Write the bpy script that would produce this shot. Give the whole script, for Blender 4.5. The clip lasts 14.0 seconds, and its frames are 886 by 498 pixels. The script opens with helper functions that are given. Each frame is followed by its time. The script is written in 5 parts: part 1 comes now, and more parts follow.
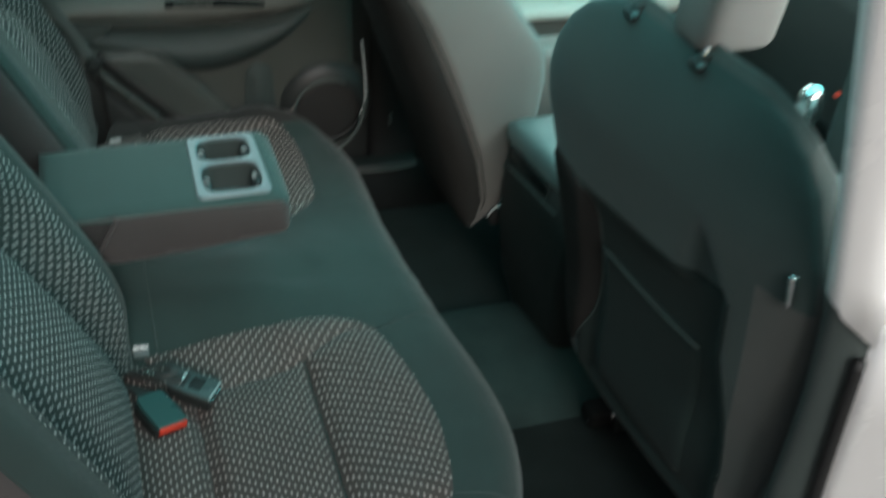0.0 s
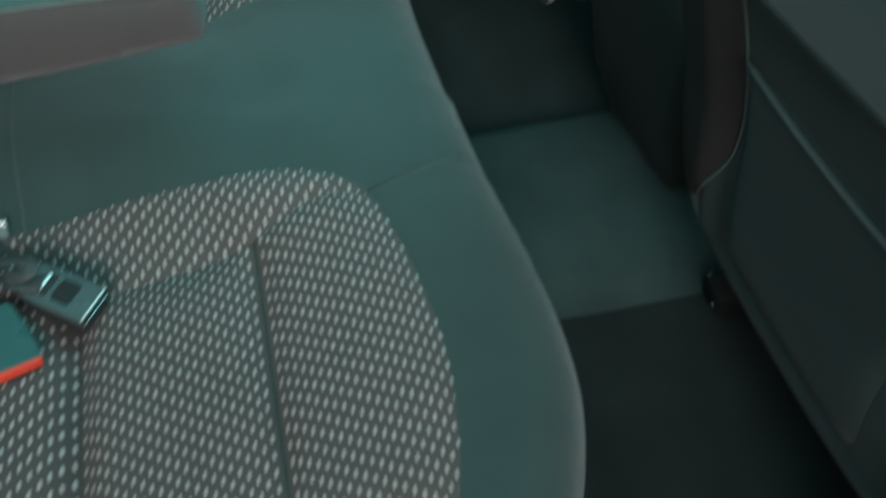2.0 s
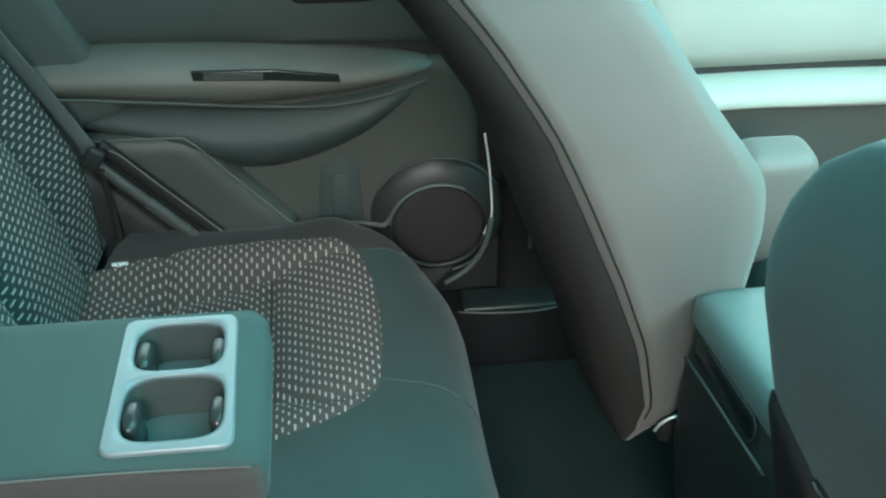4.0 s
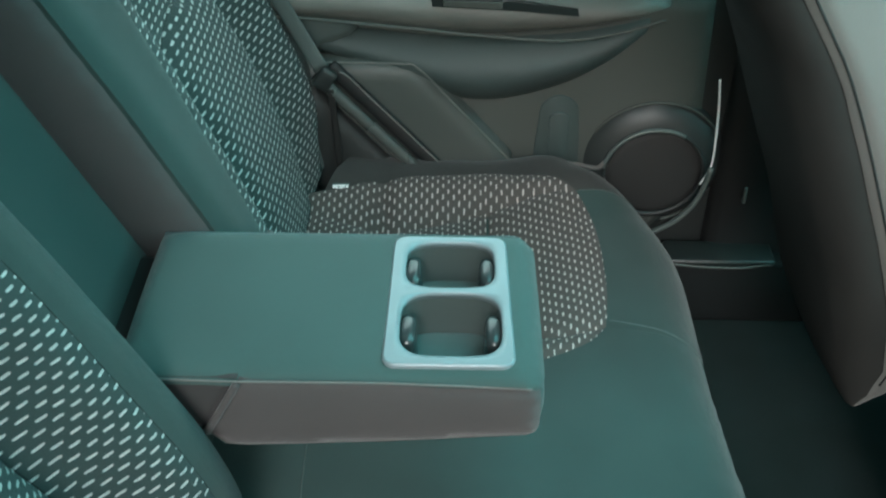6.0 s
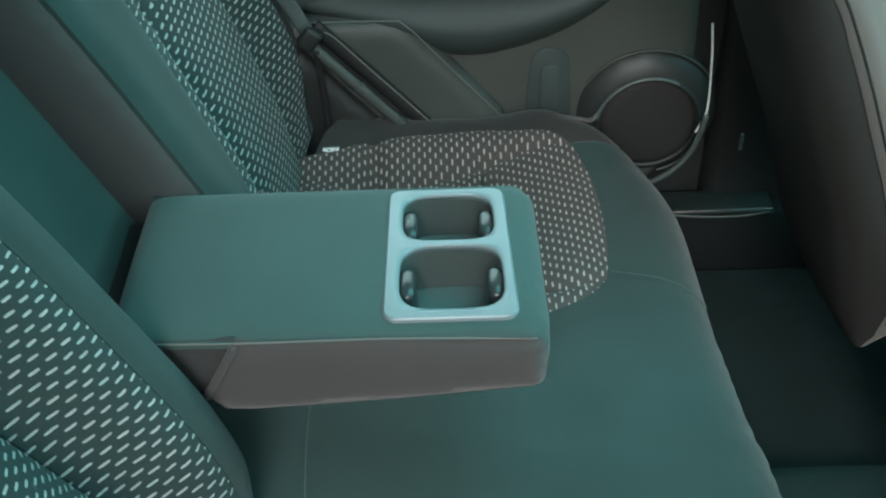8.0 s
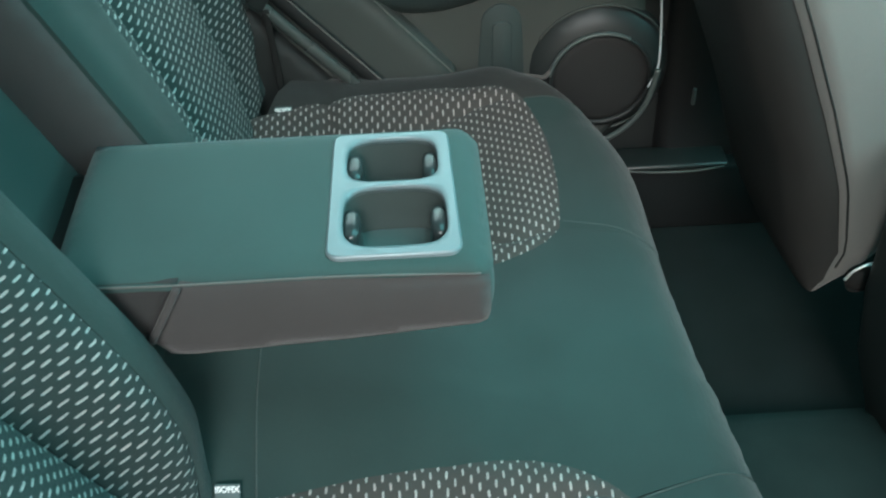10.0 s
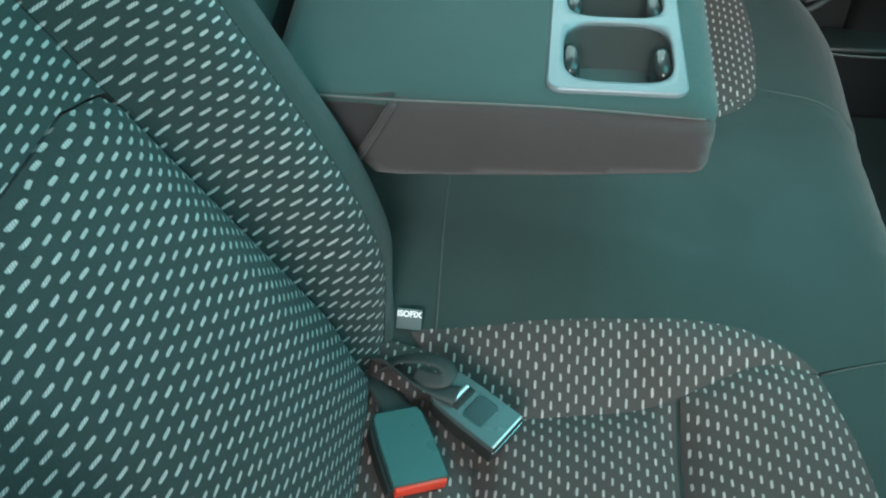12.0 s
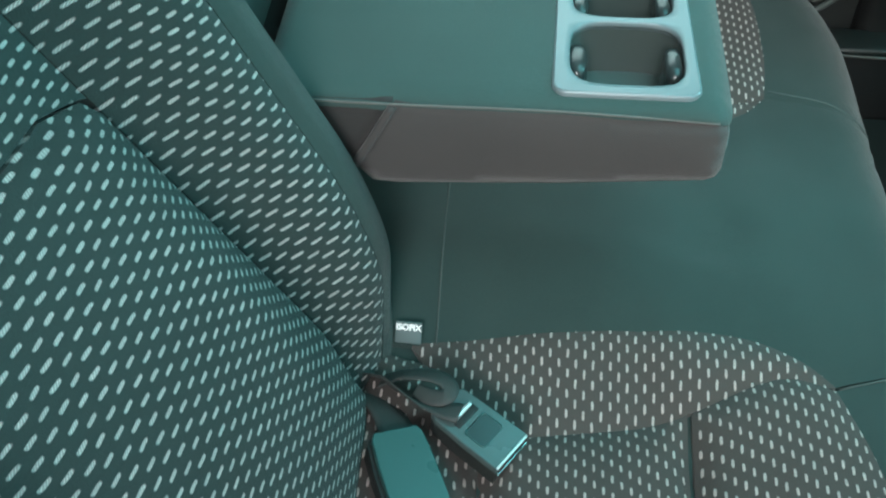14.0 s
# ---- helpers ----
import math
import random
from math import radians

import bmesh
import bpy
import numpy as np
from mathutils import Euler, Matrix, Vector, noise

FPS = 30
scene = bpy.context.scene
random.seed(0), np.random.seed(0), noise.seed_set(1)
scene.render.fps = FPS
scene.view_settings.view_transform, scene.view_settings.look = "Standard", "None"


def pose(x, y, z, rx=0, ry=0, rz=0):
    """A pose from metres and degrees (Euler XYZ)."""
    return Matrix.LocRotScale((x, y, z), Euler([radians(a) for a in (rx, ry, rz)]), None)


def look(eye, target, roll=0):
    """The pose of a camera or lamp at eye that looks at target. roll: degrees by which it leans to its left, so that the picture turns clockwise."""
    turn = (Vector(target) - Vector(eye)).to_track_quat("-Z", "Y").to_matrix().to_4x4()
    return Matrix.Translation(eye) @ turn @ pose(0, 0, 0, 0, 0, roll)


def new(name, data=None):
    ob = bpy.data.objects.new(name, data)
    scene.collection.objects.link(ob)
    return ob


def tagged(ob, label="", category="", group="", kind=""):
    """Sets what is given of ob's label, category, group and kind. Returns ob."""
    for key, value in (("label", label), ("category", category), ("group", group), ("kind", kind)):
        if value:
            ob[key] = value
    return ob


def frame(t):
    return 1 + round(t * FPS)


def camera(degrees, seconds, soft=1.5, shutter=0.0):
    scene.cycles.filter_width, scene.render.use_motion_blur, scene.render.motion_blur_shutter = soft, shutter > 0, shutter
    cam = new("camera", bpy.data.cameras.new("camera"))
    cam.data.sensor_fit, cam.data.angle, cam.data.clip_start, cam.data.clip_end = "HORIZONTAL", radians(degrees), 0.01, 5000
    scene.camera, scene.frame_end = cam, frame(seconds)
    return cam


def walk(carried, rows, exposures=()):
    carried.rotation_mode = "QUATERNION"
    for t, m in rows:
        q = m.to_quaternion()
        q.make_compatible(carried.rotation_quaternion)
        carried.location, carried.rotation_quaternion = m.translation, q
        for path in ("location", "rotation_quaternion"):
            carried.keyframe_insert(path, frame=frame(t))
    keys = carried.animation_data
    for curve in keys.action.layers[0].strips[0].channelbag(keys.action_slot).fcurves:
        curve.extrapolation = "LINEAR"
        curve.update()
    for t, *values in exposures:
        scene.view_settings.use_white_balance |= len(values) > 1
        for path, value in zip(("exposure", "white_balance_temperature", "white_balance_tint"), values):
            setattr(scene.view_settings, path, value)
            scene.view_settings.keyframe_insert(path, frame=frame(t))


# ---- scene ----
cam = camera(45.40, 14.0, soft=2.0, shutter=0.5)
PATH = [
    (0, look((0.1195, -1.4450, 1.4020), (0.4076, -0.7008, 0.8000), 4.95)),
    (0.5, look((0.2713, -1.2006, 1.2612), (0.4285, -0.5350, 0.5316), 3.17)),
    (1, look((0.3341, -1.0354, 1.1336), (0.4128, -0.4349, 0.3379), -0.07)),
    (1.5, look((0.3545, -0.9647, 1.0609), (0.4276, -0.4167, 0.2276), -3.42)),
    (2, look((0.4430, -0.9060, 1.0540), (0.5610, -0.2910, 0.2575), -1.80)),
    (2.5, look((0.4936, -0.8395, 1.0990), (0.6022, -0.1507, 0.3823), 0.51)),
    (3, look((0.4998, -0.7906, 1.1305), (0.5965, -0.0424, 0.4741), 0.47)),
    (3.2, look((0.4961, -0.7750, 1.1441), (0.5944, -0.0083, 0.5096), 0.22)),
    (5.3, look((0.3377, -0.7201, 1.1376), (0.3826, 0.0931, 0.5574), 1.97)),
    (5.5, look((0.3144, -0.7206, 1.1284), (0.3261, 0.0808, 0.5304), 0.77)),
    (6, look((0.2962, -0.7285, 1.1103), (0.2912, 0.0511, 0.4841), 0.55)),
    (6.5, look((0.2921, -0.7289, 1.0774), (0.2803, 0.0395, 0.4376), -1.66)),
    (7, look((0.2924, -0.7227, 1.0801), (0.2813, 0.0402, 0.4337), -1.41)),
    (7.2, look((0.2907, -0.7229, 1.0814), (0.2757, 0.0398, 0.4348), -2.62)),
    (9.3, look((0.3027, -0.7213, 1.0766), (0.3370, 0.0442, 0.4340), 0.42)),
    (9.5, look((0.3209, -0.7285, 1.0867), (0.3525, 0.0279, 0.4333), -0.21)),
    (10, look((0.3160, -0.7511, 1.0475), (0.3416, 0.0040, 0.3924), -1.83)),
    (10.5, look((0.2913, -0.7809, 1.0543), (0.2763, -0.0492, 0.3728), -2.07)),
    (11, look((0.2789, -0.7828, 1.0475), (0.2288, -0.0563, 0.3622), -3.14)),
    (11.5, look((0.2465, -0.7821, 1.0160), (0.1794, -0.0887, 0.2986), -1.65)),
    (12, look((0.2232, -0.7676, 1.0058), (0.1556, -0.0901, 0.2734), -0.88)),
    (12.5, look((0.2209, -0.7610, 0.9965), (0.1576, -0.0872, 0.2603), -0.56)),
    (13, look((0.2175, -0.7529, 0.9950), (0.1577, -0.0781, 0.2594), 0.23)),
    (13.5, look((0.2107, -0.7418, 0.9733), (0.1513, -0.0711, 0.2339), -0.01)),
    (14, look((0.2154, -0.7341, 0.9811), (0.1520, -0.0552, 0.2496), -0.81)),
]
walk(cam, PATH, [(0, -0.65, 6250, 10), (0.5, -0.15, 6100, 8), (1.0, 0.02, 5950, 6), (1.5, 0.0, 5950, 6), (2.0, -0.12, 5950, 6), (2.5, 0.07, 5950, 6), (3, 0.15, 5950, 6), (5.5, 0.2, 5950, 6), (7, -0.05, 5900, 6), (10.5, 0.1, 5900, 6), (11.3, 0.05, 5900, 6), (14, 0.08, 5900, 6)])
SKY, SUN = 0.085, 2.1
P_SCREEN, P_FRONT, P_FAR, P_FAR_FRONT, P_ROOF = 19, 11, 3.5, 4.0, 9.0
TEAL = (0.25, 0.93, 0.91)

# ---------------------------------------------------------------- light
world = bpy.data.worlds.new("world")
scene.world = world
world.use_nodes = True
wn = world.node_tree
sky = wn.nodes.new("ShaderNodeTexSky")
sky.sky_type = "NISHITA"
sky.sun_disc = False
sky.sun_elevation = radians(35)
sky.sun_rotation = radians(184)
sky.air_density, sky.dust_density, sky.ozone_density = 1.2, 4.0, 1.0
wn.links.new(sky.outputs[0], wn.nodes["Background"].inputs[0])
wn.nodes["Background"].inputs[1].default_value = SKY

sun = new("sun", bpy.data.lights.new("sun", "SUN"))
sun.data.energy, sun.data.angle, sun.data.color = SUN, radians(20), (1.0, 0.97, 0.94)
sun.matrix_world = look((-0.08, -1.0, 0.72), (0, 0, 0))


def window_light(name, eye, target, width, height, power, color):
    ob = new(name, bpy.data.lights.new(name, "AREA"))
    ob.data.shape, ob.data.size, ob.data.size_y = "RECTANGLE", width, height
    ob.data.energy, ob.data.color = power, color
    ob.matrix_world = look(eye, target)
    return ob


window_light("windscreen_daylight", (1.85, 0.0, 1.05), (0.6, 0.0, 0.25), 1.2, 0.55, P_SCREEN, TEAL)
window_light("front_window_daylight", (1.35, -0.72, 0.92), (0.9, 0.3, 0.45), 0.7, 0.36, P_FRONT, (1.0, 0.97, 0.9))

window_light("glass_roof_daylight", (0.82, 0.0, 1.265), (0.80, 0.0, 0.0), 0.86, 0.86, P_ROOF, TEAL)
window_light("far_front_window_daylight", (1.35, 0.70, 0.93), (0.85, 0.0, 0.45), 0.7, 0.36, P_FAR_FRONT, (0.75, 1.0, 0.94))
window_light("far_window_daylight", (0.30, 0.70, 0.93), (0.30, -0.2, 0.35), 0.75, 0.36, P_FAR, (0.80, 0.98, 0.90))

# ---------------------------------------------------------------- materials


def material(name, color, rough=0.6, metal=0.0, grain=0.0, scale=300.0, bump=0.0, blotch=0.0, sheen=0.0, coat=0.0, spec=0.5):
    m = bpy.data.materials.new(name)
    m.use_nodes = True
    nt = m.node_tree
    b = nt.nodes["Principled BSDF"]
    b.inputs["Base Color"].default_value = (*color, 1)
    b.inputs["Roughness"].default_value = rough
    b.inputs["Metallic"].default_value = metal
    b.inputs["Specular IOR Level"].default_value = spec
    b.inputs["Sheen Weight"].default_value = sheen
    b.inputs["Sheen Roughness"].default_value = 0.45
    b.inputs["Coat Weight"].default_value = coat
    co = nt.nodes.new("ShaderNodeTexCoord")
    if grain or blotch or bump:
        fine = nt.nodes.new("ShaderNodeTexNoise")
        fine.inputs["Scale"].default_value = scale
        fine.inputs["Detail"].default_value = 3
        wide = nt.nodes.new("ShaderNodeTexNoise")
        wide.inputs["Scale"].default_value = 9.0
        wide.inputs["Detail"].default_value = 4
        nt.links.new(co.outputs["Object"], fine.inputs["Vector"])
        nt.links.new(co.outputs["Object"], wide.inputs["Vector"])
        k = mathnode(nt, "ADD", scaled(nt, fine.outputs[0], grain * 2, 1 - grain), scaled(nt, wide.outputs[0], blotch * 2, -blotch))
        mix = nt.nodes.new("ShaderNodeVectorMath")
        mix.operation = "SCALE"
        mix.inputs[0].default_value = color
        nt.links.new(k, mix.inputs["Scale"])
        nt.links.new(mix.outputs[0], b.inputs["Base Color"])
        if bump:
            bp = nt.nodes.new("ShaderNodeBump")
            bp.inputs["Strength"].default_value = 1.0
            bp.inputs["Distance"].default_value = bump
            nt.links.new(fine.outputs[0], bp.inputs["Height"])
            nt.links.new(bp.outputs[0], b.inputs["Normal"])
        r = scaled(nt, wide.outputs[0], 0.2, rough - 0.1)
        nt.links.new(r, b.inputs["Roughness"])
    return m


def mathnode(nt, op, a, b=None, clamp=False):
    n = nt.nodes.new("ShaderNodeMath")
    n.operation, n.use_clamp = op, clamp
    for i, v in enumerate((a, b)):
        if v is None:
            continue
        if isinstance(v, (int, float)):
            n.inputs[i].default_value = v
        else:
            nt.links.new(v, n.inputs[i])
    return n.outputs[0]


def scaled(nt, out, k, add):
    return mathnode(nt, "ADD", mathnode(nt, "MULTIPLY", out, k), add)


def woven(name, ground, thread, pitch_u=0.0077, pitch_v=0.0168, half_w=0.0012, half_l=0.0038, shift=0.3, slope=0.0):
    """Dark cloth with short pale stitches in slanting rows; its UV map is in metres."""
    m = material(name, ground, rough=0.85, grain=0.25, scale=900, bump=0.0006, blotch=0.14, sheen=0.12, spec=0.2)
    nt = m.node_tree
    b = nt.nodes["Principled BSDF"]
    base = b.inputs["Base Color"].links[0].from_socket
    uv = nt.nodes.new("ShaderNodeUVMap")
    uv.uv_map = "cloth"
    wob = nt.nodes.new("ShaderNodeTexNoise")
    wob.inputs["Scale"].default_value = 60
    nt.links.new(uv.outputs[0], wob.inputs["Vector"])
    sep = nt.nodes.new("ShaderNodeSeparateXYZ")
    nt.links.new(uv.outputs[0], sep.inputs[0])
    u = mathnode(nt, "ADD", mathnode(nt, "DIVIDE", sep.outputs[0], pitch_u), scaled(nt, wob.outputs[0], 0.3, 0))
    col = mathnode(nt, "FLOOR", u)
    v = mathnode(nt, "ADD", mathnode(nt, "DIVIDE", sep.outputs[1], pitch_v), mathnode(nt, "MULTIPLY", col, shift))
    v = mathnode(nt, "ADD", v, scaled(nt, wob.outputs[0], 0.2, 0))
    cv = mathnode(nt, "SUBTRACT", mathnode(nt, "FRACT", v), 0.5)
    cu = mathnode(nt, "SUBTRACT", mathnode(nt, "SUBTRACT", mathnode(nt, "FRACT", u), 0.5), mathnode(nt, "MULTIPLY", cv, slope))
    eu = mathnode(nt, "POWER", mathnode(nt, "MULTIPLY", mathnode(nt, "ABSOLUTE", cu), pitch_u / half_w), 3.0)
    ev = mathnode(nt, "POWER", mathnode(nt, "MULTIPLY", mathnode(nt, "ABSOLUTE", cv), pitch_v / half_l), 4.0)
    stitch = mathnode(nt, "SINE", mathnode(nt, "ADD", mathnode(nt, "MULTIPLY", cv, 48.0), mathnode(nt, "MULTIPLY", cu, 26.0)))
    body = mathnode(nt, "SUBTRACT", 1.5, mathnode(nt, "ADD", eu, ev), True)
    mask = mathnode(nt, "MULTIPLY", body, scaled(nt, stitch, 0.24, 0.76))
    mix = nt.nodes.new("ShaderNodeMix")
    mix.data_type = "RGBA"
    nt.links.new(mask, mix.inputs["Factor"])
    nt.links.new(base, mix.inputs["A"])
    mix.inputs["B"].default_value = (*thread, 1)
    nt.links.new(mix.outputs["Result"], b.inputs["Base Color"])
    old = b.inputs["Normal"].links[0].from_node
    bp = nt.nodes.new("ShaderNodeBump")
    bp.inputs["Distance"].default_value = 0.0012
    nt.links.new(mask, bp.inputs["Height"])
    nt.links.new(old.outputs[0], bp.inputs["Normal"])
    nt.links.new(bp.outputs[0], b.inputs["Normal"])
    return m


def clear(name, color):
    m = bpy.data.materials.new(name)
    m.use_nodes = True
    b = m.node_tree.nodes["Principled BSDF"]
    b.inputs["Base Color"].default_value = (*color, 1)
    b.inputs["Roughness"].default_value = 0.02
    b.inputs["Transmission Weight"].default_value = 1.0
    b.inputs["IOR"].default_value = 1.45
    return m


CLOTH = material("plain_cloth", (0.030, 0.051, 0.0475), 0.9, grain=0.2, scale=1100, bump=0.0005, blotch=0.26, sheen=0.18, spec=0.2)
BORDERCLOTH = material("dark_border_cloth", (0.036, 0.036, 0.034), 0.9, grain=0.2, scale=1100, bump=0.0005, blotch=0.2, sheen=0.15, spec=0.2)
# Plain cloth's hue at 1.6 times its value, for the light on the armrest.
ARMCLOTH_LIT = material("armrest_cloth_lit", (0.047, 0.081, 0.076), 0.85, grain=0.16, scale=1100, bump=0.0004, blotch=0.18, sheen=0.15, spec=0.2)
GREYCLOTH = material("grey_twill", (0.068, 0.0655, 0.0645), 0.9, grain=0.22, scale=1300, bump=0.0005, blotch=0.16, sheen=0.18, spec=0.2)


def twilled(m, scale=210.0):
    """Fine slanting ribs over a cloth's colour and relief."""
    nt = m.node_tree
    b = nt.nodes["Principled BSDF"]
    base = b.inputs["Base Color"].links[0].from_socket
    co = nt.nodes.new("ShaderNodeTexCoord")
    wave = nt.nodes.new("ShaderNodeTexWave")
    wave.bands_direction = "DIAGONAL"
    wave.inputs["Scale"].default_value = scale
    wave.inputs["Distortion"].default_value = 1.2
    nt.links.new(co.outputs["Object"], wave.inputs["Vector"])
    mul = nt.nodes.new("ShaderNodeVectorMath")
    mul.operation = "SCALE"
    nt.links.new(base, mul.inputs[0])
    nt.links.new(scaled(nt, wave.outputs["Fac"], 0.3, 0.85), mul.inputs["Scale"])
    nt.links.new(mul.outputs[0], b.inputs["Base Color"])


twilled(GREYCLOTH)
WOVEN = woven("woven_cloth", (0.070, 0.062, 0.057), (0.68, 0.60, 0.56))
WOVEN_WING = woven("woven_wing_cloth", (0.070, 0.062, 0.057), (0.68, 0.60, 0.56), pitch_v=0.0176, half_l=0.0040, shift=0.5)
# Same fabric; its ground is tinted teal for the light on the backrests.
WOVEN_BACK = woven("woven_back_cloth_teal_lit", (0.033, 0.050, 0.048), (0.64, 0.64, 0.62), 0.0080, 0.0147, 0.00118, 0.0042, 0.4, 0.25)
SEAM = material("sewn_thread", (0.060, 0.083, 0.078), 0.8, grain=0.3, scale=2000)
PIPING = material("seam_thread", (0.13, 0.13, 0.122), 0.8, grain=0.3, scale=2000)
SILVER = material("silver_plastic", (0.19, 0.235, 0.25), 0.36, metal=0.15, grain=0.03, scale=1500, bump=0.00006, blotch=0.03)
CHROME = material("chrome", (0.78, 0.80, 0.80), 0.14, metal=1.0)
BLACK = material("black_plastic", (0.018, 0.022, 0.021), 0.5, grain=0.2, scale=900, bump=0.0003, blotch=0.1)
GLOSS = material("black_gloss_plastic", (0.02, 0.024, 0.024), 0.22, grain=0.05, scale=600, blotch=0.1)
GRIP = material("grip_rubber", (0.030, 0.036, 0.036), 0.2, grain=0.05, scale=600, blotch=0.1)
WELLBASE = material("well_base_plastic", (0.10, 0.13, 0.124), 0.45, grain=0.15, scale=900, bump=0.0003, blotch=0.15)
WELL = material("cup_well_plastic", (0.056, 0.070, 0.066), 0.4, grain=0.1, scale=900, bump=0.0002, blotch=0.1)
BUCKLE = material("buckle_plastic", (0.036, 0.098, 0.094), 0.30, grain=0.06, scale=700, bump=0.0001, blotch=0.1)
SATIN = material("worn_satin_plastic", (0.075, 0.108, 0.108), 0.28, metal=0.2, grain=0.05, scale=700, blotch=0.15)
# Same seat cloth, lightened for the daylight that falls on the outer bolster.
BOLSTER_LIT = material("seat_cloth_lit_bolster", (0.072, 0.080, 0.075), 0.75, grain=0.18, scale=1100, bump=0.0004, blotch=0.15, sheen=0.3, spec=0.2)
RED = material("red_plastic", (0.62, 0.055, 0.028), 0.4, grain=0.05, blotch=0.08)
TRIM = material("door_plastic", (0.066, 0.073, 0.065), 0.55, grain=0.15, scale=1200, bump=0.0004, blotch=0.1)
DARKTRIM = material("dark_trim_plastic", (0.022, 0.025, 0.024), 0.5, grain=0.18, scale=1200, bump=0.0004, blotch=0.12)
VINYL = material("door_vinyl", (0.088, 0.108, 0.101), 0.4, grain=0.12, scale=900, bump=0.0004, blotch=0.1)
LIDVINYL = material("lid_vinyl", (0.13, 0.152, 0.148), 0.36, grain=0.1, scale=900, bump=0.0003, blotch=0.1)
# Upper back lightened for the roof light, sunk panel and pocket darkened for shade.
UPPERCLOTH_LIT = material("seat_back_cloth_lit", (0.036, 0.061, 0.058), 0.8, grain=0.2, scale=1100, bump=0.0004, blotch=0.2, sheen=0.2, spec=0.2)
BACKVINYL_SHADED = material("seat_back_vinyl_shaded", (0.019, 0.032, 0.030), 0.85, grain=0.15, scale=900, bump=0.0004, blotch=0.24, sheen=0.05, spec=0.12)
ARCH = material("arch_plastic", (0.066, 0.074, 0.068), 0.42, grain=0.15, scale=1200, bump=0.0004, blotch=0.12)
SEATREAR = material("dark_seat_cloth", (0.019, 0.019, 0.018), 0.8, grain=0.2, scale=1100, bump=0.0004, blotch=0.2, spec=0.2)
WRAPCLOTH = material("brownish_wrap_cloth", (0.031, 0.030, 0.028), 0.9, grain=0.2, scale=1100, bump=0.0004, blotch=0.2, spec=0.1)
SPEAKERTRIM = material("speaker_surround_plastic", (0.026, 0.031, 0.030), 0.46, grain=0.08, scale=900, bump=0.0001, blotch=0.1)
REST = material("door_armrest_vinyl", (0.135, 0.138, 0.124), 0.42, grain=0.12, scale=900, bump=0.0004, blotch=0.1)
BELT = material("sheeny_webbing", (0.085, 0.105, 0.100), 0.45, grain=0.2, scale=1800, bump=0.0003, blotch=0.1)
DOORPALE = material("pale_door_vinyl", (0.36, 0.355, 0.315), 0.5, grain=0.1, scale=900, bump=0.0004, blotch=0.08)
RIB = material("rib_plastic", (0.062, 0.070, 0.065), 0.26, grain=0.1, scale=1200, bump=0.0002, blotch=0.1)
SILLPLATE = material("sill_plate_plastic", (0.014, 0.019, 0.018), 0.42, grain=0.12, scale=900, blotch=0.2)
PILLARTRIM = material("pillar_plastic", (0.045, 0.062, 0.059), 0.55, grain=0.15, scale=1200, bump=0.0004, blotch=0.12)
SILLFOOT = material("sill_rubber", (0.011, 0.012, 0.012), 0.8, grain=0.1, spec=0.1)
GRILLE = material("speaker_mesh", (0.020, 0.020, 0.019), 0.7, grain=0.5, scale=1800, bump=0.0006)
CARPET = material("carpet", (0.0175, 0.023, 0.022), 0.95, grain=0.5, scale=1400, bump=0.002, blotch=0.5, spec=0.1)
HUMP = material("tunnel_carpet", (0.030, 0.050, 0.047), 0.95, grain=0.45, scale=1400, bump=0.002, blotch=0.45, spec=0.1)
WEB = material("belt_webbing", (0.044, 0.050, 0.048), 0.6, grain=0.25, scale=1800, bump=0.0004, blotch=0.1)
LABEL = material("tag_cloth", (0.10, 0.14, 0.14), 0.7, grain=0.1, scale=1500)
PRINT = material("white_print", (0.85, 0.87, 0.86), 0.5)
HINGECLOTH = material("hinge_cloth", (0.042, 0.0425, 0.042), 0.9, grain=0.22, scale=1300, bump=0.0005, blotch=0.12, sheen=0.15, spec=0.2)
PALEMETAL = material("brushed_steel", (0.88, 0.88, 0.87), 0.38, metal=0.7, grain=0.05, scale=1500)
WHITE = material("white_paint", (0.90, 0.91, 0.90), 0.25, blotch=0.03, grain=0.01, coat=0.6)
LINING = material("roof_lining", (0.42, 0.42, 0.40), 0.95, grain=0.1, scale=800, bump=0.0005, blotch=0.05)
CONCRETE = material("pale_paving", (0.30, 0.295, 0.28), 0.9, grain=0.2, scale=60, bump=0.002, blotch=0.2)
RUBBER = material("rubber_seal", (0.012, 0.013, 0.013), 0.6, grain=0.1)
GLASS = clear("tinted_glass", (0.80, 0.93, 0.90))
SEATGREY = material("grey_headrest_cloth", (0.16, 0.155, 0.145), 0.8, grain=0.16, scale=1100, bump=0.0004, blotch=0.1)
LEATHER = material("seat_side_cloth", (0.15, 0.140, 0.128), 0.5, grain=0.16, scale=1100, bump=0.0004, blotch=0.1, sheen=0.2)

# ---------------------------------------------------------------- mesh helpers
from mathutils.geometry import delaunay_2d_cdt


def mesh_of(bm, name, smooth=True):
    me = bpy.data.meshes.new(name)
    bm.to_mesh(me)
    bm.free()
    if smooth:
        me.polygons.foreach_set("use_smooth", [True] * len(me.polygons))
    return me


def part(name, bm, mat, parent=None, label="", smooth=True):
    ob = new(name, mesh_of(bm, name, smooth))
    ob.data.materials.append(mat)
    if parent:
        ob.parent = parent
    if label:
        ob["label"] = label
    return ob


def thing(name, label, category, group="", kind=""):
    ob = new(name)
    ob.empty_display_size = 0.05
    return tagged(ob, label, category, group, kind)


def lerp(x, xs, ys):
    return float(np.interp(x, xs, ys))


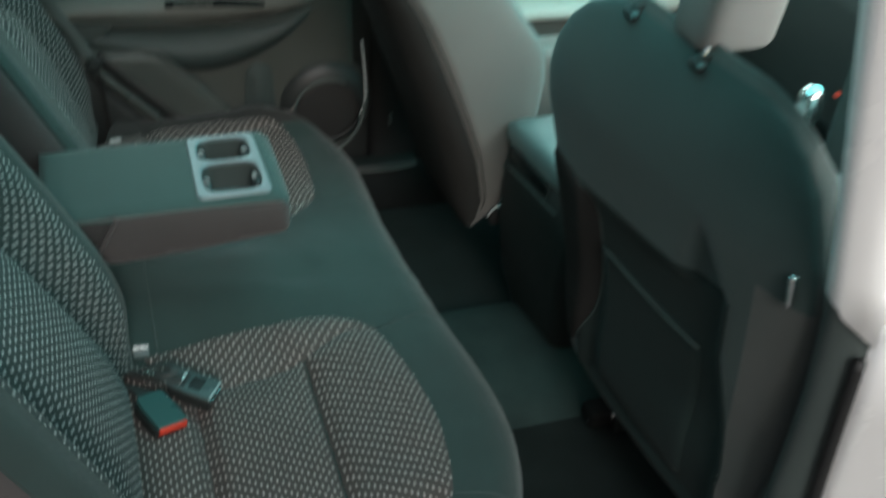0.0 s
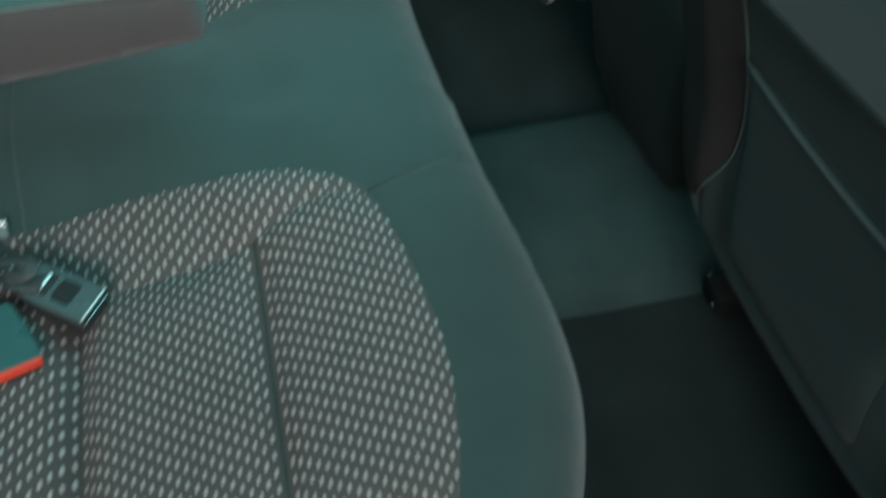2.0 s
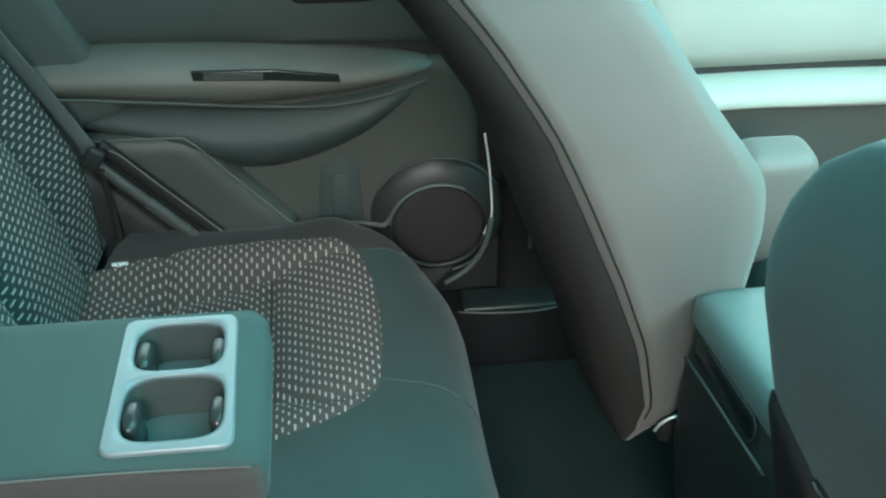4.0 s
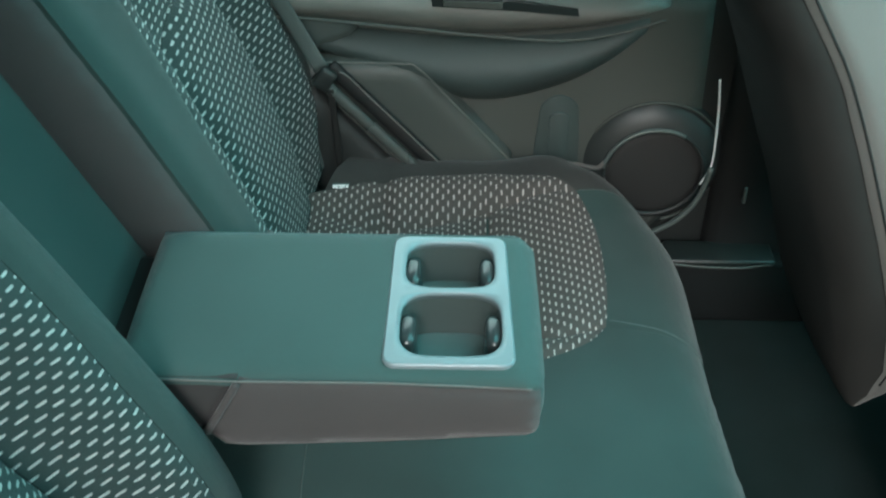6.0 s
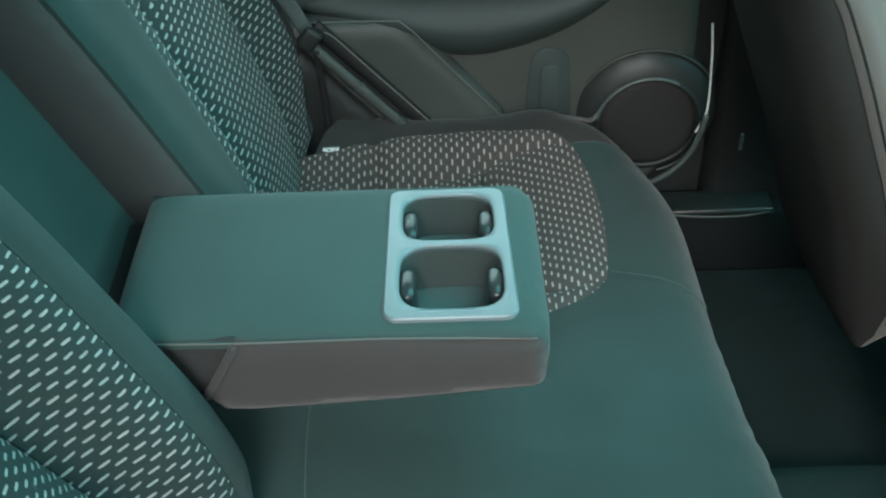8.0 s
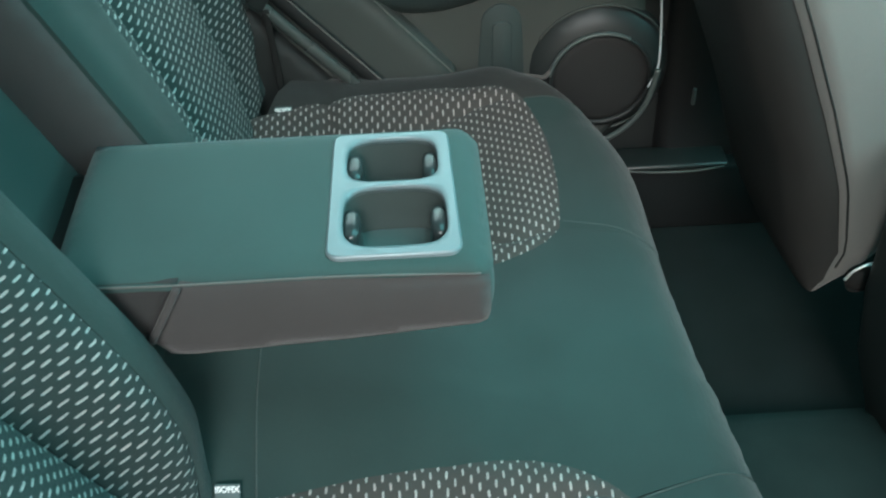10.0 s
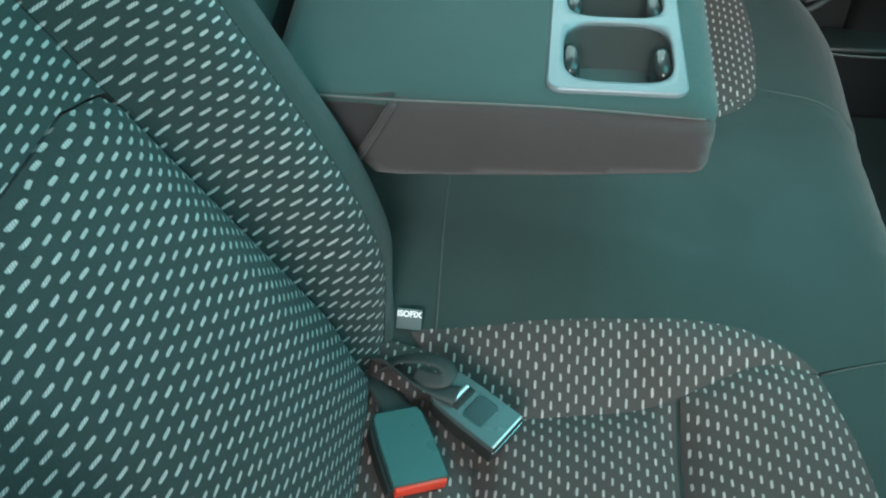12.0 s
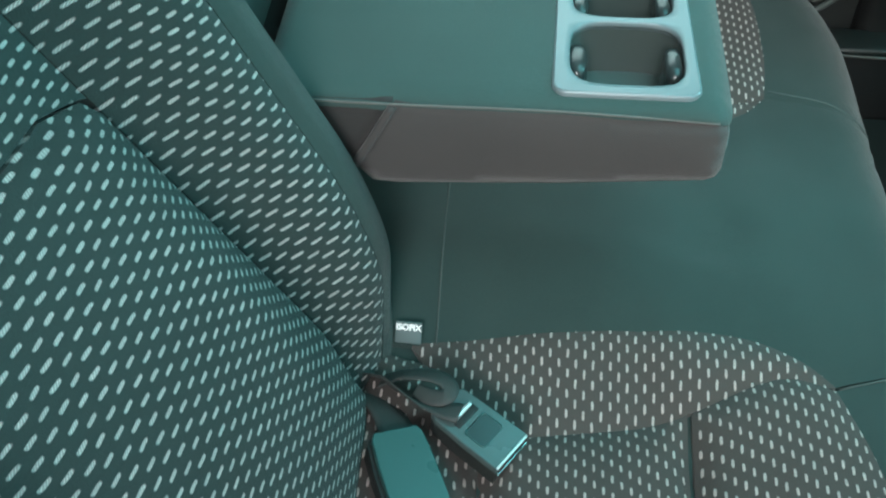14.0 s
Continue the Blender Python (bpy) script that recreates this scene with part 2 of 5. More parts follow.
def step01(a, b, x):
    t = min(1.0, max(0.0, (x - a) / (b - a)))
    return t * t * (3 - 2 * t)


def curve_through(pts, closed=True, n=6):
    """A smooth line through 2D points."""
    out, k = [], len(pts)
    for i in range(k if closed else k - 1):
        p = [Vector(pts[(i + j) % k] if closed else pts[min(max(i + j, 0), k - 1)]) for j in (-1, 0, 1, 2)]
        for s in range(n):
            t = s / n
            out.append(0.5 * (2 * p[1] + (p[2] - p[0]) * t + (2 * p[0] - 5 * p[1] + 4 * p[2] - p[3]) * t * t + (3 * p[1] - p[0] - 3 * p[2] + p[3]) * t ** 3))
    if not closed:
        out.append(Vector(pts[-1]))
    return [tuple(v) for v in out]


def evenly(pts, gap):
    out = []
    for i, a in enumerate(pts):
        b = pts[(i + 1) % len(pts)]
        d = math.dist(a, b)
        n = max(1, round(d / gap))
        out += [(a[0] + (b[0] - a[0]) * j / n, a[1] + (b[1] - a[1]) * j / n) for j in range(n)]
    return out


def sheet(outline, place, gap=0.012, puff=0.006, soft=0.015, skirt=0.02, turn=False, crisp=False):
    """An upholstered panel: the outline filled with small faces, raised away from its seam and folded down at its rim.
    place(a, b, h) gives the point h above the surface."""
    rim = evenly(outline, gap)
    R = np.array(rim)
    A, B = R, np.roll(R, -1, 0)

    def off(P):
        ab = B - A
        t = np.clip(((P[:, None] - A) * ab).sum(-1) / np.maximum((ab * ab).sum(-1), 1e-12), 0, 1)
        return np.linalg.norm(P[:, None] - (A + t[..., None] * ab), axis=-1).min(1)

    lo, hi = R.min(0), R.max(0)
    gx, gy = np.meshgrid(np.arange(lo[0], hi[0], gap), np.arange(lo[1], hi[1], gap))
    gx = gx + (np.arange(gx.shape[0]) % 2)[:, None] * gap / 2
    P = np.stack([gx.ravel(), gy.ravel()], -1)
    x, y = P[:, :1], P[:, 1:]
    inside = ((A[:, 1] > y) != (B[:, 1] > y)) & (x < (B[:, 0] - A[:, 0]) * (y - A[:, 1]) / np.where(B[:, 1] == A[:, 1], 1e-9, B[:, 1] - A[:, 1]) + A[:, 0])
    P = P[inside.sum(1) % 2 == 1]
    if len(P):
        P = P[off(P) > gap * 0.55]
    every = [Vector(p) for p in rim] + [Vector(p) for p in P]
    vs, _, fs, *_ = delaunay_2d_cdt(every, [], [list(range(len(rim)))], 1, 1e-6)
    V = np.array([tuple(v) for v in vs])
    d = off(V)
    bm = bmesh.new()
    uv = bm.loops.layers.uv.new("cloth")
    top = [bm.verts.new(place(a, b, puff * (1 - math.exp(-dd / soft)))) for (a, b), dd in zip(V, d)]
    flat = {}
    for f in fs:
        if len(set(f)) < 3:
            continue
        area = (V[f[1]] - V[f[0]])[0] * (V[f[2]] - V[f[0]])[1] - (V[f[1]] - V[f[0]])[1] * (V[f[2]] - V[f[0]])[0]
        f = list(f) if (area > 0) != turn else list(reversed(f))
        try:
            face = bm.faces.new([top[i] for i in f])
        except ValueError:
            continue
        for lp, i in zip(face.loops, f):
            lp[uv].uv = V[i]
            flat[top[i]] = i
    if skirt:
        edges = [(e.verts[0], e.verts[1], e.link_loops[0]) for e in bm.edges if len(e.link_loops) == 1]
        low = {}
        for v in {v for e in edges for v in e[:2]}:
            a, b = V[flat[v]]
            low[v] = bm.verts.new(place(a, b, -skirt))
        for _, _, lp in edges:
            a, b = lp.vert, lp.link_loop_next.vert
            face = bm.faces.new((b, a, low[a], low[b]))
            lp.edge.smooth = not crisp
            for l2, i in zip(face.loops, (flat[b], flat[a], flat[a], flat[b])):
                l2[uv].uv = V[i]
    for v in [v for v in bm.verts if not v.link_faces]:
        bm.verts.remove(v)
    return bm


def box(size, at=(0, 0, 0), bevel=0.004, rot=None, seg=2):
    bm = bmesh.new()
    bmesh.ops.create_cube(bm, size=1)
    bmesh.ops.scale(bm, vec=size, verts=bm.verts)
    if bevel:
        bmesh.ops.bevel(bm, geom=bm.edges, offset=bevel, segments=seg, affect="EDGES", profile=0.5)
    if rot:
        bmesh.ops.rotate(bm, cent=(0, 0, 0), matrix=Euler([radians(a) for a in rot]).to_matrix(), verts=bm.verts)
    bmesh.ops.translate(bm, vec=at, verts=bm.verts)
    return bm


def slab(outline, place, thick, bevel=0.003, turn=False):
    """A flat plate with a rounded rim: place(a, b, h), from h = 0 down to -thick."""
    c = Vector((sum(p[0] for p in outline) / len(outline), sum(p[1] for p in outline) / len(outline)))
    bm = bmesh.new()
    rings = []
    for inset, h in ((bevel, 0.0), (bevel * 0.3, -bevel * 0.3), (0.0, -bevel), (0.0, -thick)):
        ring = []
        for p in outline:
            q = Vector(p)
            w = (c - q)
            q = q + w.normalized() * min(inset, w.length * 0.5)
            ring.append(bm.verts.new(place(q.x, q.y, h)))
        rings.append(ring)
    n = len(outline)
    faces = [bm.faces.new(rings[0]), bm.faces.new(list(reversed(rings[-1])))]
    for a, b in zip(rings, rings[1:]):
        for i in range(n):
            faces.append(bm.faces.new((a[i], b[i], b[(i + 1) % n], a[(i + 1) % n])))
    bmesh.ops.recalc_face_normals(bm, faces=bm.faces)
    return bm


def loft(rings, cap=True):
    bm = bmesh.new()
    vs = [[bm.verts.new(p) for p in r] for r in rings]
    n = len(rings[0])
    for a, b in zip(vs, vs[1:]):
        for i in range(n):
            bm.faces.new((a[i], a[(i + 1) % n], b[(i + 1) % n], b[i]))
    if cap:
        bm.faces.new(list(reversed(vs[0])))
        bm.faces.new(vs[-1])
    bmesh.ops.recalc_face_normals(bm, faces=bm.faces)
    return bm


def tube(points, radius, n=8, flat=1.0, side=(0, 1, 0)):
    """A rod or band along 3D points; flat below 1 presses it into a band lying across side."""
    pts = [Vector(p) for p in points]
    rings = []
    for i, p in enumerate(pts):
        d = (pts[min(i + 1, len(pts) - 1)] - pts[max(i - 1, 0)]).normalized()
        s = Vector(side)
        s = (s - d * s.dot(d)).normalized()
        t = d.cross(s)
        rings.append([p + radius * (math.cos(2 * math.pi * k / n) * s + flat * math.sin(2 * math.pi * k / n) * t) for k in range(n)])
    return loft(rings)


def smooth3(pts, n=6):
    out = []
    P = [Vector(p) for p in pts]
    for i in range(len(P) - 1):
        a, b, c, d = P[max(i - 1, 0)], P[i], P[i + 1], P[min(i + 2, len(P) - 1)]
        for s in range(n):
            t = s / n
            out.append(0.5 * (2 * b + (c - a) * t + (2 * a - 5 * b + 4 * c - d) * t * t + (3 * b - a - 3 * c + d) * t ** 3))
    return out + [P[-1]]


def rounded(x0, x1, y0, y1, r, n=6):
    out = []
    for cx, cy, a0 in ((x1 - r, y1 - r, 0), (x0 + r, y1 - r, 90), (x0 + r, y0 + r, 180), (x1 - r, y0 + r, 270)):
        for k in range(n + 1):
            a = radians(a0 + 90 * k / n)
            out.append((cx + r * math.cos(a), cy + r * math.sin(a)))
    return out

# ---------------------------------------------------------------- car body and surroundings
FLOOR = -0.11
from mathutils import noise


def structure(name, bm, mat, label, category, smooth=False):
    return tagged(part(name, bm, mat, None, smooth=smooth), label, category, kind="structure")


structure("ground", box((160, 160, 0.2), (0, 0, -0.62), 0), CONCRETE, "pale paved ground outside the car", "ground")
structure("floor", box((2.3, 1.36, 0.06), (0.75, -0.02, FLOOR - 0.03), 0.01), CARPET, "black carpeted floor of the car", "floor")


def framed(x0, x1, y, z, thick, hole):
    """A flat sheet with one rectangular opening."""
    hx0, hx1, hy = hole
    bm = bmesh.new()
    for a, b, c, d in ((x0, hx0, -y, y), (hx1, x1, -y, y), (hx0, hx1, -y, -hy), (hx0, hx1, hy, y)):
        bmesh.ops.create_cube(bm, size=1, matrix=Matrix.Translation(((a + b) / 2, (c + d) / 2, z)) @ Matrix.Diagonal((b - a, d - c, thick, 1)))
    return bm


structure("ceiling", framed(-0.85, 1.75, 0.62, 1.30, 0.04, (0.38, 1.26, 0.44)), LINING, "pale cloth roof lining round the glass roof", "ceiling")
roof_pane = structure("roof_window", box((0.88, 0.88, 0.006), (0.82, 0, 1.35), 0), GLASS, "tinted fixed glass panel in the car roof", "window")
roof_pane.visible_shadow = False
structure("roof", framed(-0.9, 1.8, 0.67, 1.345, 0.03, (0.38, 1.26, 0.44)), WHITE, "white painted steel car roof", "roof")
structure("wall_rear", box((0.05, 1.36, 0.95), (-0.62, 0, 0.30), 0.01), DARKTRIM, "dark trim closing the boot behind the rear seat", "wall")
structure("wall_front", box((0.08, 1.36, 1.0), (1.95, 0, 0.30), 0.01), DARKTRIM, "dark bulkhead in front of the dashboard", "wall")

# Out of view; added to keep daylight from behind off the front seat.
structure("wall_side", slab([(-0.62, -0.35), (-0.12, -0.35), (-0.10, 0.3), (-0.08, 0.7), (-0.01, 1.30), (-0.62, 1.30)], lambda x, z, k: Vector((x, -0.70 - k, z)), 0.04, 0.01), WHITE, "unseen white rear quarter of the car body, added to block daylight", "wall")

structure("wall_far_side", slab([(-0.62, -0.35), (-0.06, -0.35), (-0.06, 0.66), (-0.16, 1.30), (-0.62, 1.30)], lambda x, z, k: Vector((x, 0.72 - k, z)), 0.04, 0.01), WHITE, "white painted rear quarter on the far side", "wall")
for name, at, size, tilt, label in (("windscreen", (1.86, 0, 1.05), (0.006, 1.24, 0.60), -28, "tinted windscreen glass above the dashboard"), ("rear_window", (-0.66, 0, 1.04), (0.006, 1.20, 0.54), 12, "tinted rear window glass")):
    pane = structure(name, box(size, at, 0, rot=None), GLASS, label, "window")
    pane.data.transform(Matrix.Translation(at) @ Euler((0, radians(tilt), 0)).to_matrix().to_4x4() @ Matrix.Translation([-c for c in at]))
    pane.visible_shadow = False

# raised tunnel in the middle of the floor
tunnel = []
for x in np.linspace(0.30, 1.05, 16):
    row = []
    for y, z in ((-0.16, FLOOR), (-0.10, -0.085), (-0.055, -0.055), (0.0, -0.046), (0.07, -0.046), (0.13, -0.052), (0.165, -0.075), (0.19, FLOOR)):
        row.append((x, y, z + 0.002 * math.sin(9 * x + 5 * y)))
    tunnel.append(row + [(x, 0.19, FLOOR - 0.02), (x, -0.16, FLOOR - 0.02)])
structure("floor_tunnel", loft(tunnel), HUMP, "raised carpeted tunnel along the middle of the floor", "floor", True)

# ---------------------------------------------------------------- rear bench cushion


def eased(x, xs, ys, r=0.03):
    return sum(lerp(x + r * k, xs, ys) for k in (-1, -0.6, -0.2, 0.2, 0.6, 1)) / 6


def front_edge(y):
    if y <= 0:
        return eased(-y, (-0.1, 0, 0.125, 0.26, 0.375, 0.47, 0.58, 0.66, 0.70), (0.632, 0.635, 0.646, 0.666, 0.675, 0.662, 0.615, 0.564, 0.535), 0.05)
    return eased(y, (-0.1, 0, 0.08, 0.16, 0.30, 0.42, 0.50, 0.55, 0.62), (0.638, 0.632, 0.626, 0.621, 0.622, 0.618, 0.585, 0.54, 0.47), 0.05)


def cushion_height(x, y):
    z = eased(x, (0.05, 0.10, 0.20, 0.30, 0.38, 0.50, 0.56, 0.66), (0.212, 0.206, 0.192, 0.187, 0.190, 0.214, 0.220, 0.216))
    z += 0.070 * (1 - step01(0.03, lerp(x, (0.34, 0.46), (0.20, 0.34)), abs(y))) * eased(x, (0.1, 0.33, 0.50, 0.62), (1.0, 0.90, 0.10, 0.0), 0.06)
    out = abs(y) - (0.56 if y < 0 else 0.455)
    z += (0.028 if y < 0 else 0.027) * step01(0.0, 0.08 if y < 0 else 0.10, out)
    z += 0.0022 * noise.noise((x * 11, y * 11, 0.3)) + 0.0010 * noise.noise((x * 27, y * 27, 1.7))
    z -= 0.004 * math.exp(-((x - 0.39) / 0.035) ** 2 - ((y + 0.02) / 0.02) ** 2)
    z -= 0.0035 * math.exp(-((x - 0.428) / 0.018) ** 2 - (y / 0.035) ** 2) + 0.003 * math.exp(-((x - 0.362) / 0.014) ** 2 - ((y + 0.065) / 0.028) ** 2)
    inside = step01(0.19, 0.25, abs(y)) * (1 - step01(0.50, 0.58, abs(y)))
    z -= inside * (0.017 * math.exp(-((x - 0.201) / 0.012) ** 2) + 0.007 * math.exp(-((x - (0.380 if y < 0 else 0.352)) / 0.009) ** 2))
    d = front_edge(y) - x
    if d < 0.07:
        q = min(1.0, (0.07 - d) / 0.07)
        z -= 0.07 * (1 - math.sqrt(max(0.0, 1 - q * q)))
    side = (0.705 if y < 0 else 0.635) - abs(y)
    if side < 0.05:
        q = min(1.0, (0.05 - side) / 0.05)
        z -= 0.05 * (1 - math.sqrt(max(0.0, 1 - q * q)))
    return z


def on_cushion(x, y, h):
    return Vector((x, y, cushion_height(x, y) + h))


bench = thing("rear_bench", "rear bench of dark plain cloth with dash-patterned seat panels", "car seat")
rim = [(0.0, -0.69)] + [(front_edge(y) - 0.0015, y) for y in np.linspace(-0.69, 0.61, 60)] + [(0.185, 0.61), (0.155, 0.600), (0.135, 0.57), (0.115, 0.50), (0.0, 0.49)]
cushion = part("cushion", sheet(rim, lambda x, y, h: Vector((x, y, cushion_height(x, y) - 0.005 + h)), 0.02, 0.0, 0.02, 0.10), CLOTH, bench)


def flip(pts, s):
    return [(x, s * y) for x, y in pts]


def cushion_panel(name, pts, mat, puff=0.006, soft=0.014, smoothed=False, label="", gap=0.0085):
    line = curve_through(pts) if smoothed else pts
    return part(name, sheet(line, on_cushion, gap, puff, soft, 0.03, crisp=True), mat, cushion, label)


# outlines in x and |y|: seat panels beside the open door and on the far side
NEAR_IN = [(0.085, 0.150), (0.148, 0.142), (0.24, 0.125), (0.33, 0.115), (0.424, 0.119), (0.476, 0.140), (0.505, 0.167)]
NEAR_FRONT = [(0.505, 0.171), (0.529, 0.250), (0.544, 0.374), (0.535, 0.475), (0.522, 0.530)]
NEAR_OUT = [(0.522, 0.530), (0.502, 0.557), (0.446, 0.598), (0.36, 0.615), (0.287, 0.624), (0.18, 0.63), (0.085, 0.63)]
NEAR_SIN = [(0.198, 0.232), (0.254, 0.216), (0.37, 0.194), (0.458, 0.160), (0.505, 0.171)]
NEAR_SOUT = [(0.198, 0.575), (0.287, 0.557), (0.381, 0.543), (0.463, 0.544), (0.522, 0.530)]
FAR_IN = [(0.085, 0.20), (0.15, 0.19), (0.25, 0.175), (0.33, 0.168), (0.40, 0.180), (0.46, 0.202), (0.493, 0.236)]
FAR_FRONT = [(0.493, 0.236), (0.502, 0.31), (0.502, 0.412), (0.495, 0.47), (0.478, 0.512)]
FAR_OUT = [(0.478, 0.512), (0.45, 0.540), (0.40, 0.556), (0.331, 0.564), (0.21, 0.545), (0.132, 0.515), (0.085, 0.50)]
FAR_SIN = [(0.20, 0.27), (0.26, 0.26), (0.36, 0.25), (0.43, 0.222), (0.493, 0.236)]
FAR_SOUT = [(0.20, 0.445), (0.28, 0.470), (0.36, 0.495), (0.43, 0.515), (0.478, 0.512)]


def arc(pts, n=4):
    return curve_through(pts, False, n)


for s, IN, FRONT, OUT, SIN, SOUT, cross in ((-1, NEAR_IN, NEAR_FRONT, NEAR_OUT, NEAR_SIN, NEAR_SOUT, 0.380), (1, FAR_IN, FAR_FRONT, FAR_OUT, FAR_SIN, FAR_SOUT, 0.352)):
    sin, sout = arc(SIN), arc(SOUT)
    back_in, front_in = [p for p in sin if p[0] <= cross], [p for p in sin if p[0] > cross]
    back_out, front_out = [p for p in sout if p[0] <= cross], [p for p in sout if p[0] > cross]
    ya = float(np.interp(cross, [p[0] for p in sin], [p[1] for p in sin]))
    yb = float(np.interp(cross, [p[0] for p in sout], [p[1] for p in sout]))
    fold = SIN[0][0]
    strip = [(0.085, IN[0][1] + 0.005), (fold - 0.05, IN[1][1] + 0.02), (fold, SIN[0][1]), (fold + 0.004, (SIN[0][1] + SOUT[0][1]) / 2), (fold, SOUT[0][1]), (0.085, OUT[-1][1] - 0.01)]
    cushion_panel("rear_strip", flip(strip, s), WOVEN_WING, 0.024 if s < 0 else 0.013, 0.018, label="dash-patterned cloth roll at the back of the seat")
    cushion_panel("seat_panel", flip(back_in + [(cross - 0.0018, ya), (cross - 0.0018, yb)] + list(reversed(back_out)), s), WOVEN, 0.014, 0.024, label="grey cloth with pale dashes")
    cushion_panel("seat_panel", flip([(cross + 0.0018, ya)] + front_in + arc(FRONT)[1:-1] + list(reversed(front_out)) + [(cross + 0.0018, yb)], s), WOVEN, 0.013, 0.016, label="grey cloth with pale dashes")
    cushion_panel("seat_wing", flip(arc(IN)[3:] + list(reversed(sin))[1:], s), WOVEN_WING, 0.011, 0.014, label="grey cloth with pale dashes")
    cushion_panel("seat_wing", flip(arc(OUT) + [(0.085, SOUT[0][1] + 0.0)] + sout[:-1], s), WOVEN_WING, 0.011, 0.014, label="grey cloth with pale dashes")

PLAIN_PUFF = 0.0009
# plain cloth round and between the seat panels
nf, ff = arc(NEAR_FRONT), arc(FAR_FRONT)
edge = [(front_edge(y) - 0.0005, y) for y in np.linspace(-0.127, 0.2025, 16)]
centre = [(0.1535, -0.146)] + [(x, -y) for x, y in arc(NEAR_IN) if x > 0.16] + edge + [(x, y) for x, y in reversed(arc(FAR_IN)) if x > 0.16] + [(0.1535, 0.186)]
cushion_panel("centre_panel", centre, CLOTH, PLAIN_PUFF, 0.006, label="plain dark cloth middle seat", gap=0.013)
cushion_panel("centre_back_panel", [(0.02, -0.155), (0.1525, -0.146), (0.1525, 0.186), (0.02, 0.19)], CLOTH, PLAIN_PUFF, 0.006)
edge = [(front_edge(y) - 0.0005, y) for y in np.linspace(-0.5585, -0.128, 22)]
cushion_panel("front_border", [(x, -y) for x, y in nf] + edge, CLOTH, PLAIN_PUFF, 0.006)
edge = [(front_edge(y) - 0.0005, y) for y in np.linspace(0.2035, 0.5015, 16)]
cushion_panel("front_border", edge + [(x, y) for x, y in reversed(ff)], CLOTH, PLAIN_PUFF, 0.006)
edge = [(front_edge(y) - 0.0005, y) for y in np.linspace(-0.70, -0.5595, 10)]
cushion_panel("outer_border", [(0.04, -0.70)] + edge + [(x, -y) for x, y in arc(NEAR_OUT)] + [(0.04, -0.63)], CLOTH, PLAIN_PUFF, 0.006)
edge = [(front_edge(y) - 0.0005, y) for y in np.linspace(0.5025, 0.618, 9)]
cushion_panel("outer_border", edge + [(0.195, 0.618), (0.168, 0.612), (0.148, 0.592), (0.132, 0.558), (0.118, 0.512), (0.06, 0.49)] + [(x, y) for x, y in reversed(arc(FAR_OUT))], BORDERCLOTH, PLAIN_PUFF, 0.006)

for a, b in (((0.5225, -0.532), (front_edge(-0.559), -0.559)), ((0.507, -0.170), (front_edge(-0.1275), -0.1275)), ((0.499, 0.249), (front_edge(0.203), 0.203)), ((0.481, 0.511), (front_edge(0.502), 0.502)), ((0.153, -0.144), (0.153, 0.186))):
    part("seam", tube([on_cushion(a[0] + (b[0] - a[0]) * f, a[1] + (b[1] - a[1]) * f, 0.0008) for f in np.linspace(0, 0.90, 14)], 0.0009, 6, side=(0, 0, 1)), SEAM, cushion, "sewn seam")

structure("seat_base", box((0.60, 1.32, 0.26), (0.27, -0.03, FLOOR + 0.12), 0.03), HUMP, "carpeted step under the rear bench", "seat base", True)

# ---------------------------------------------------------------- rear backrests
B0, UP, OUTN = Vector((0.11, 0, 0.21)), Vector((-0.42, 0, 0.9075)), Vector((0.9075, 0, 0.42))


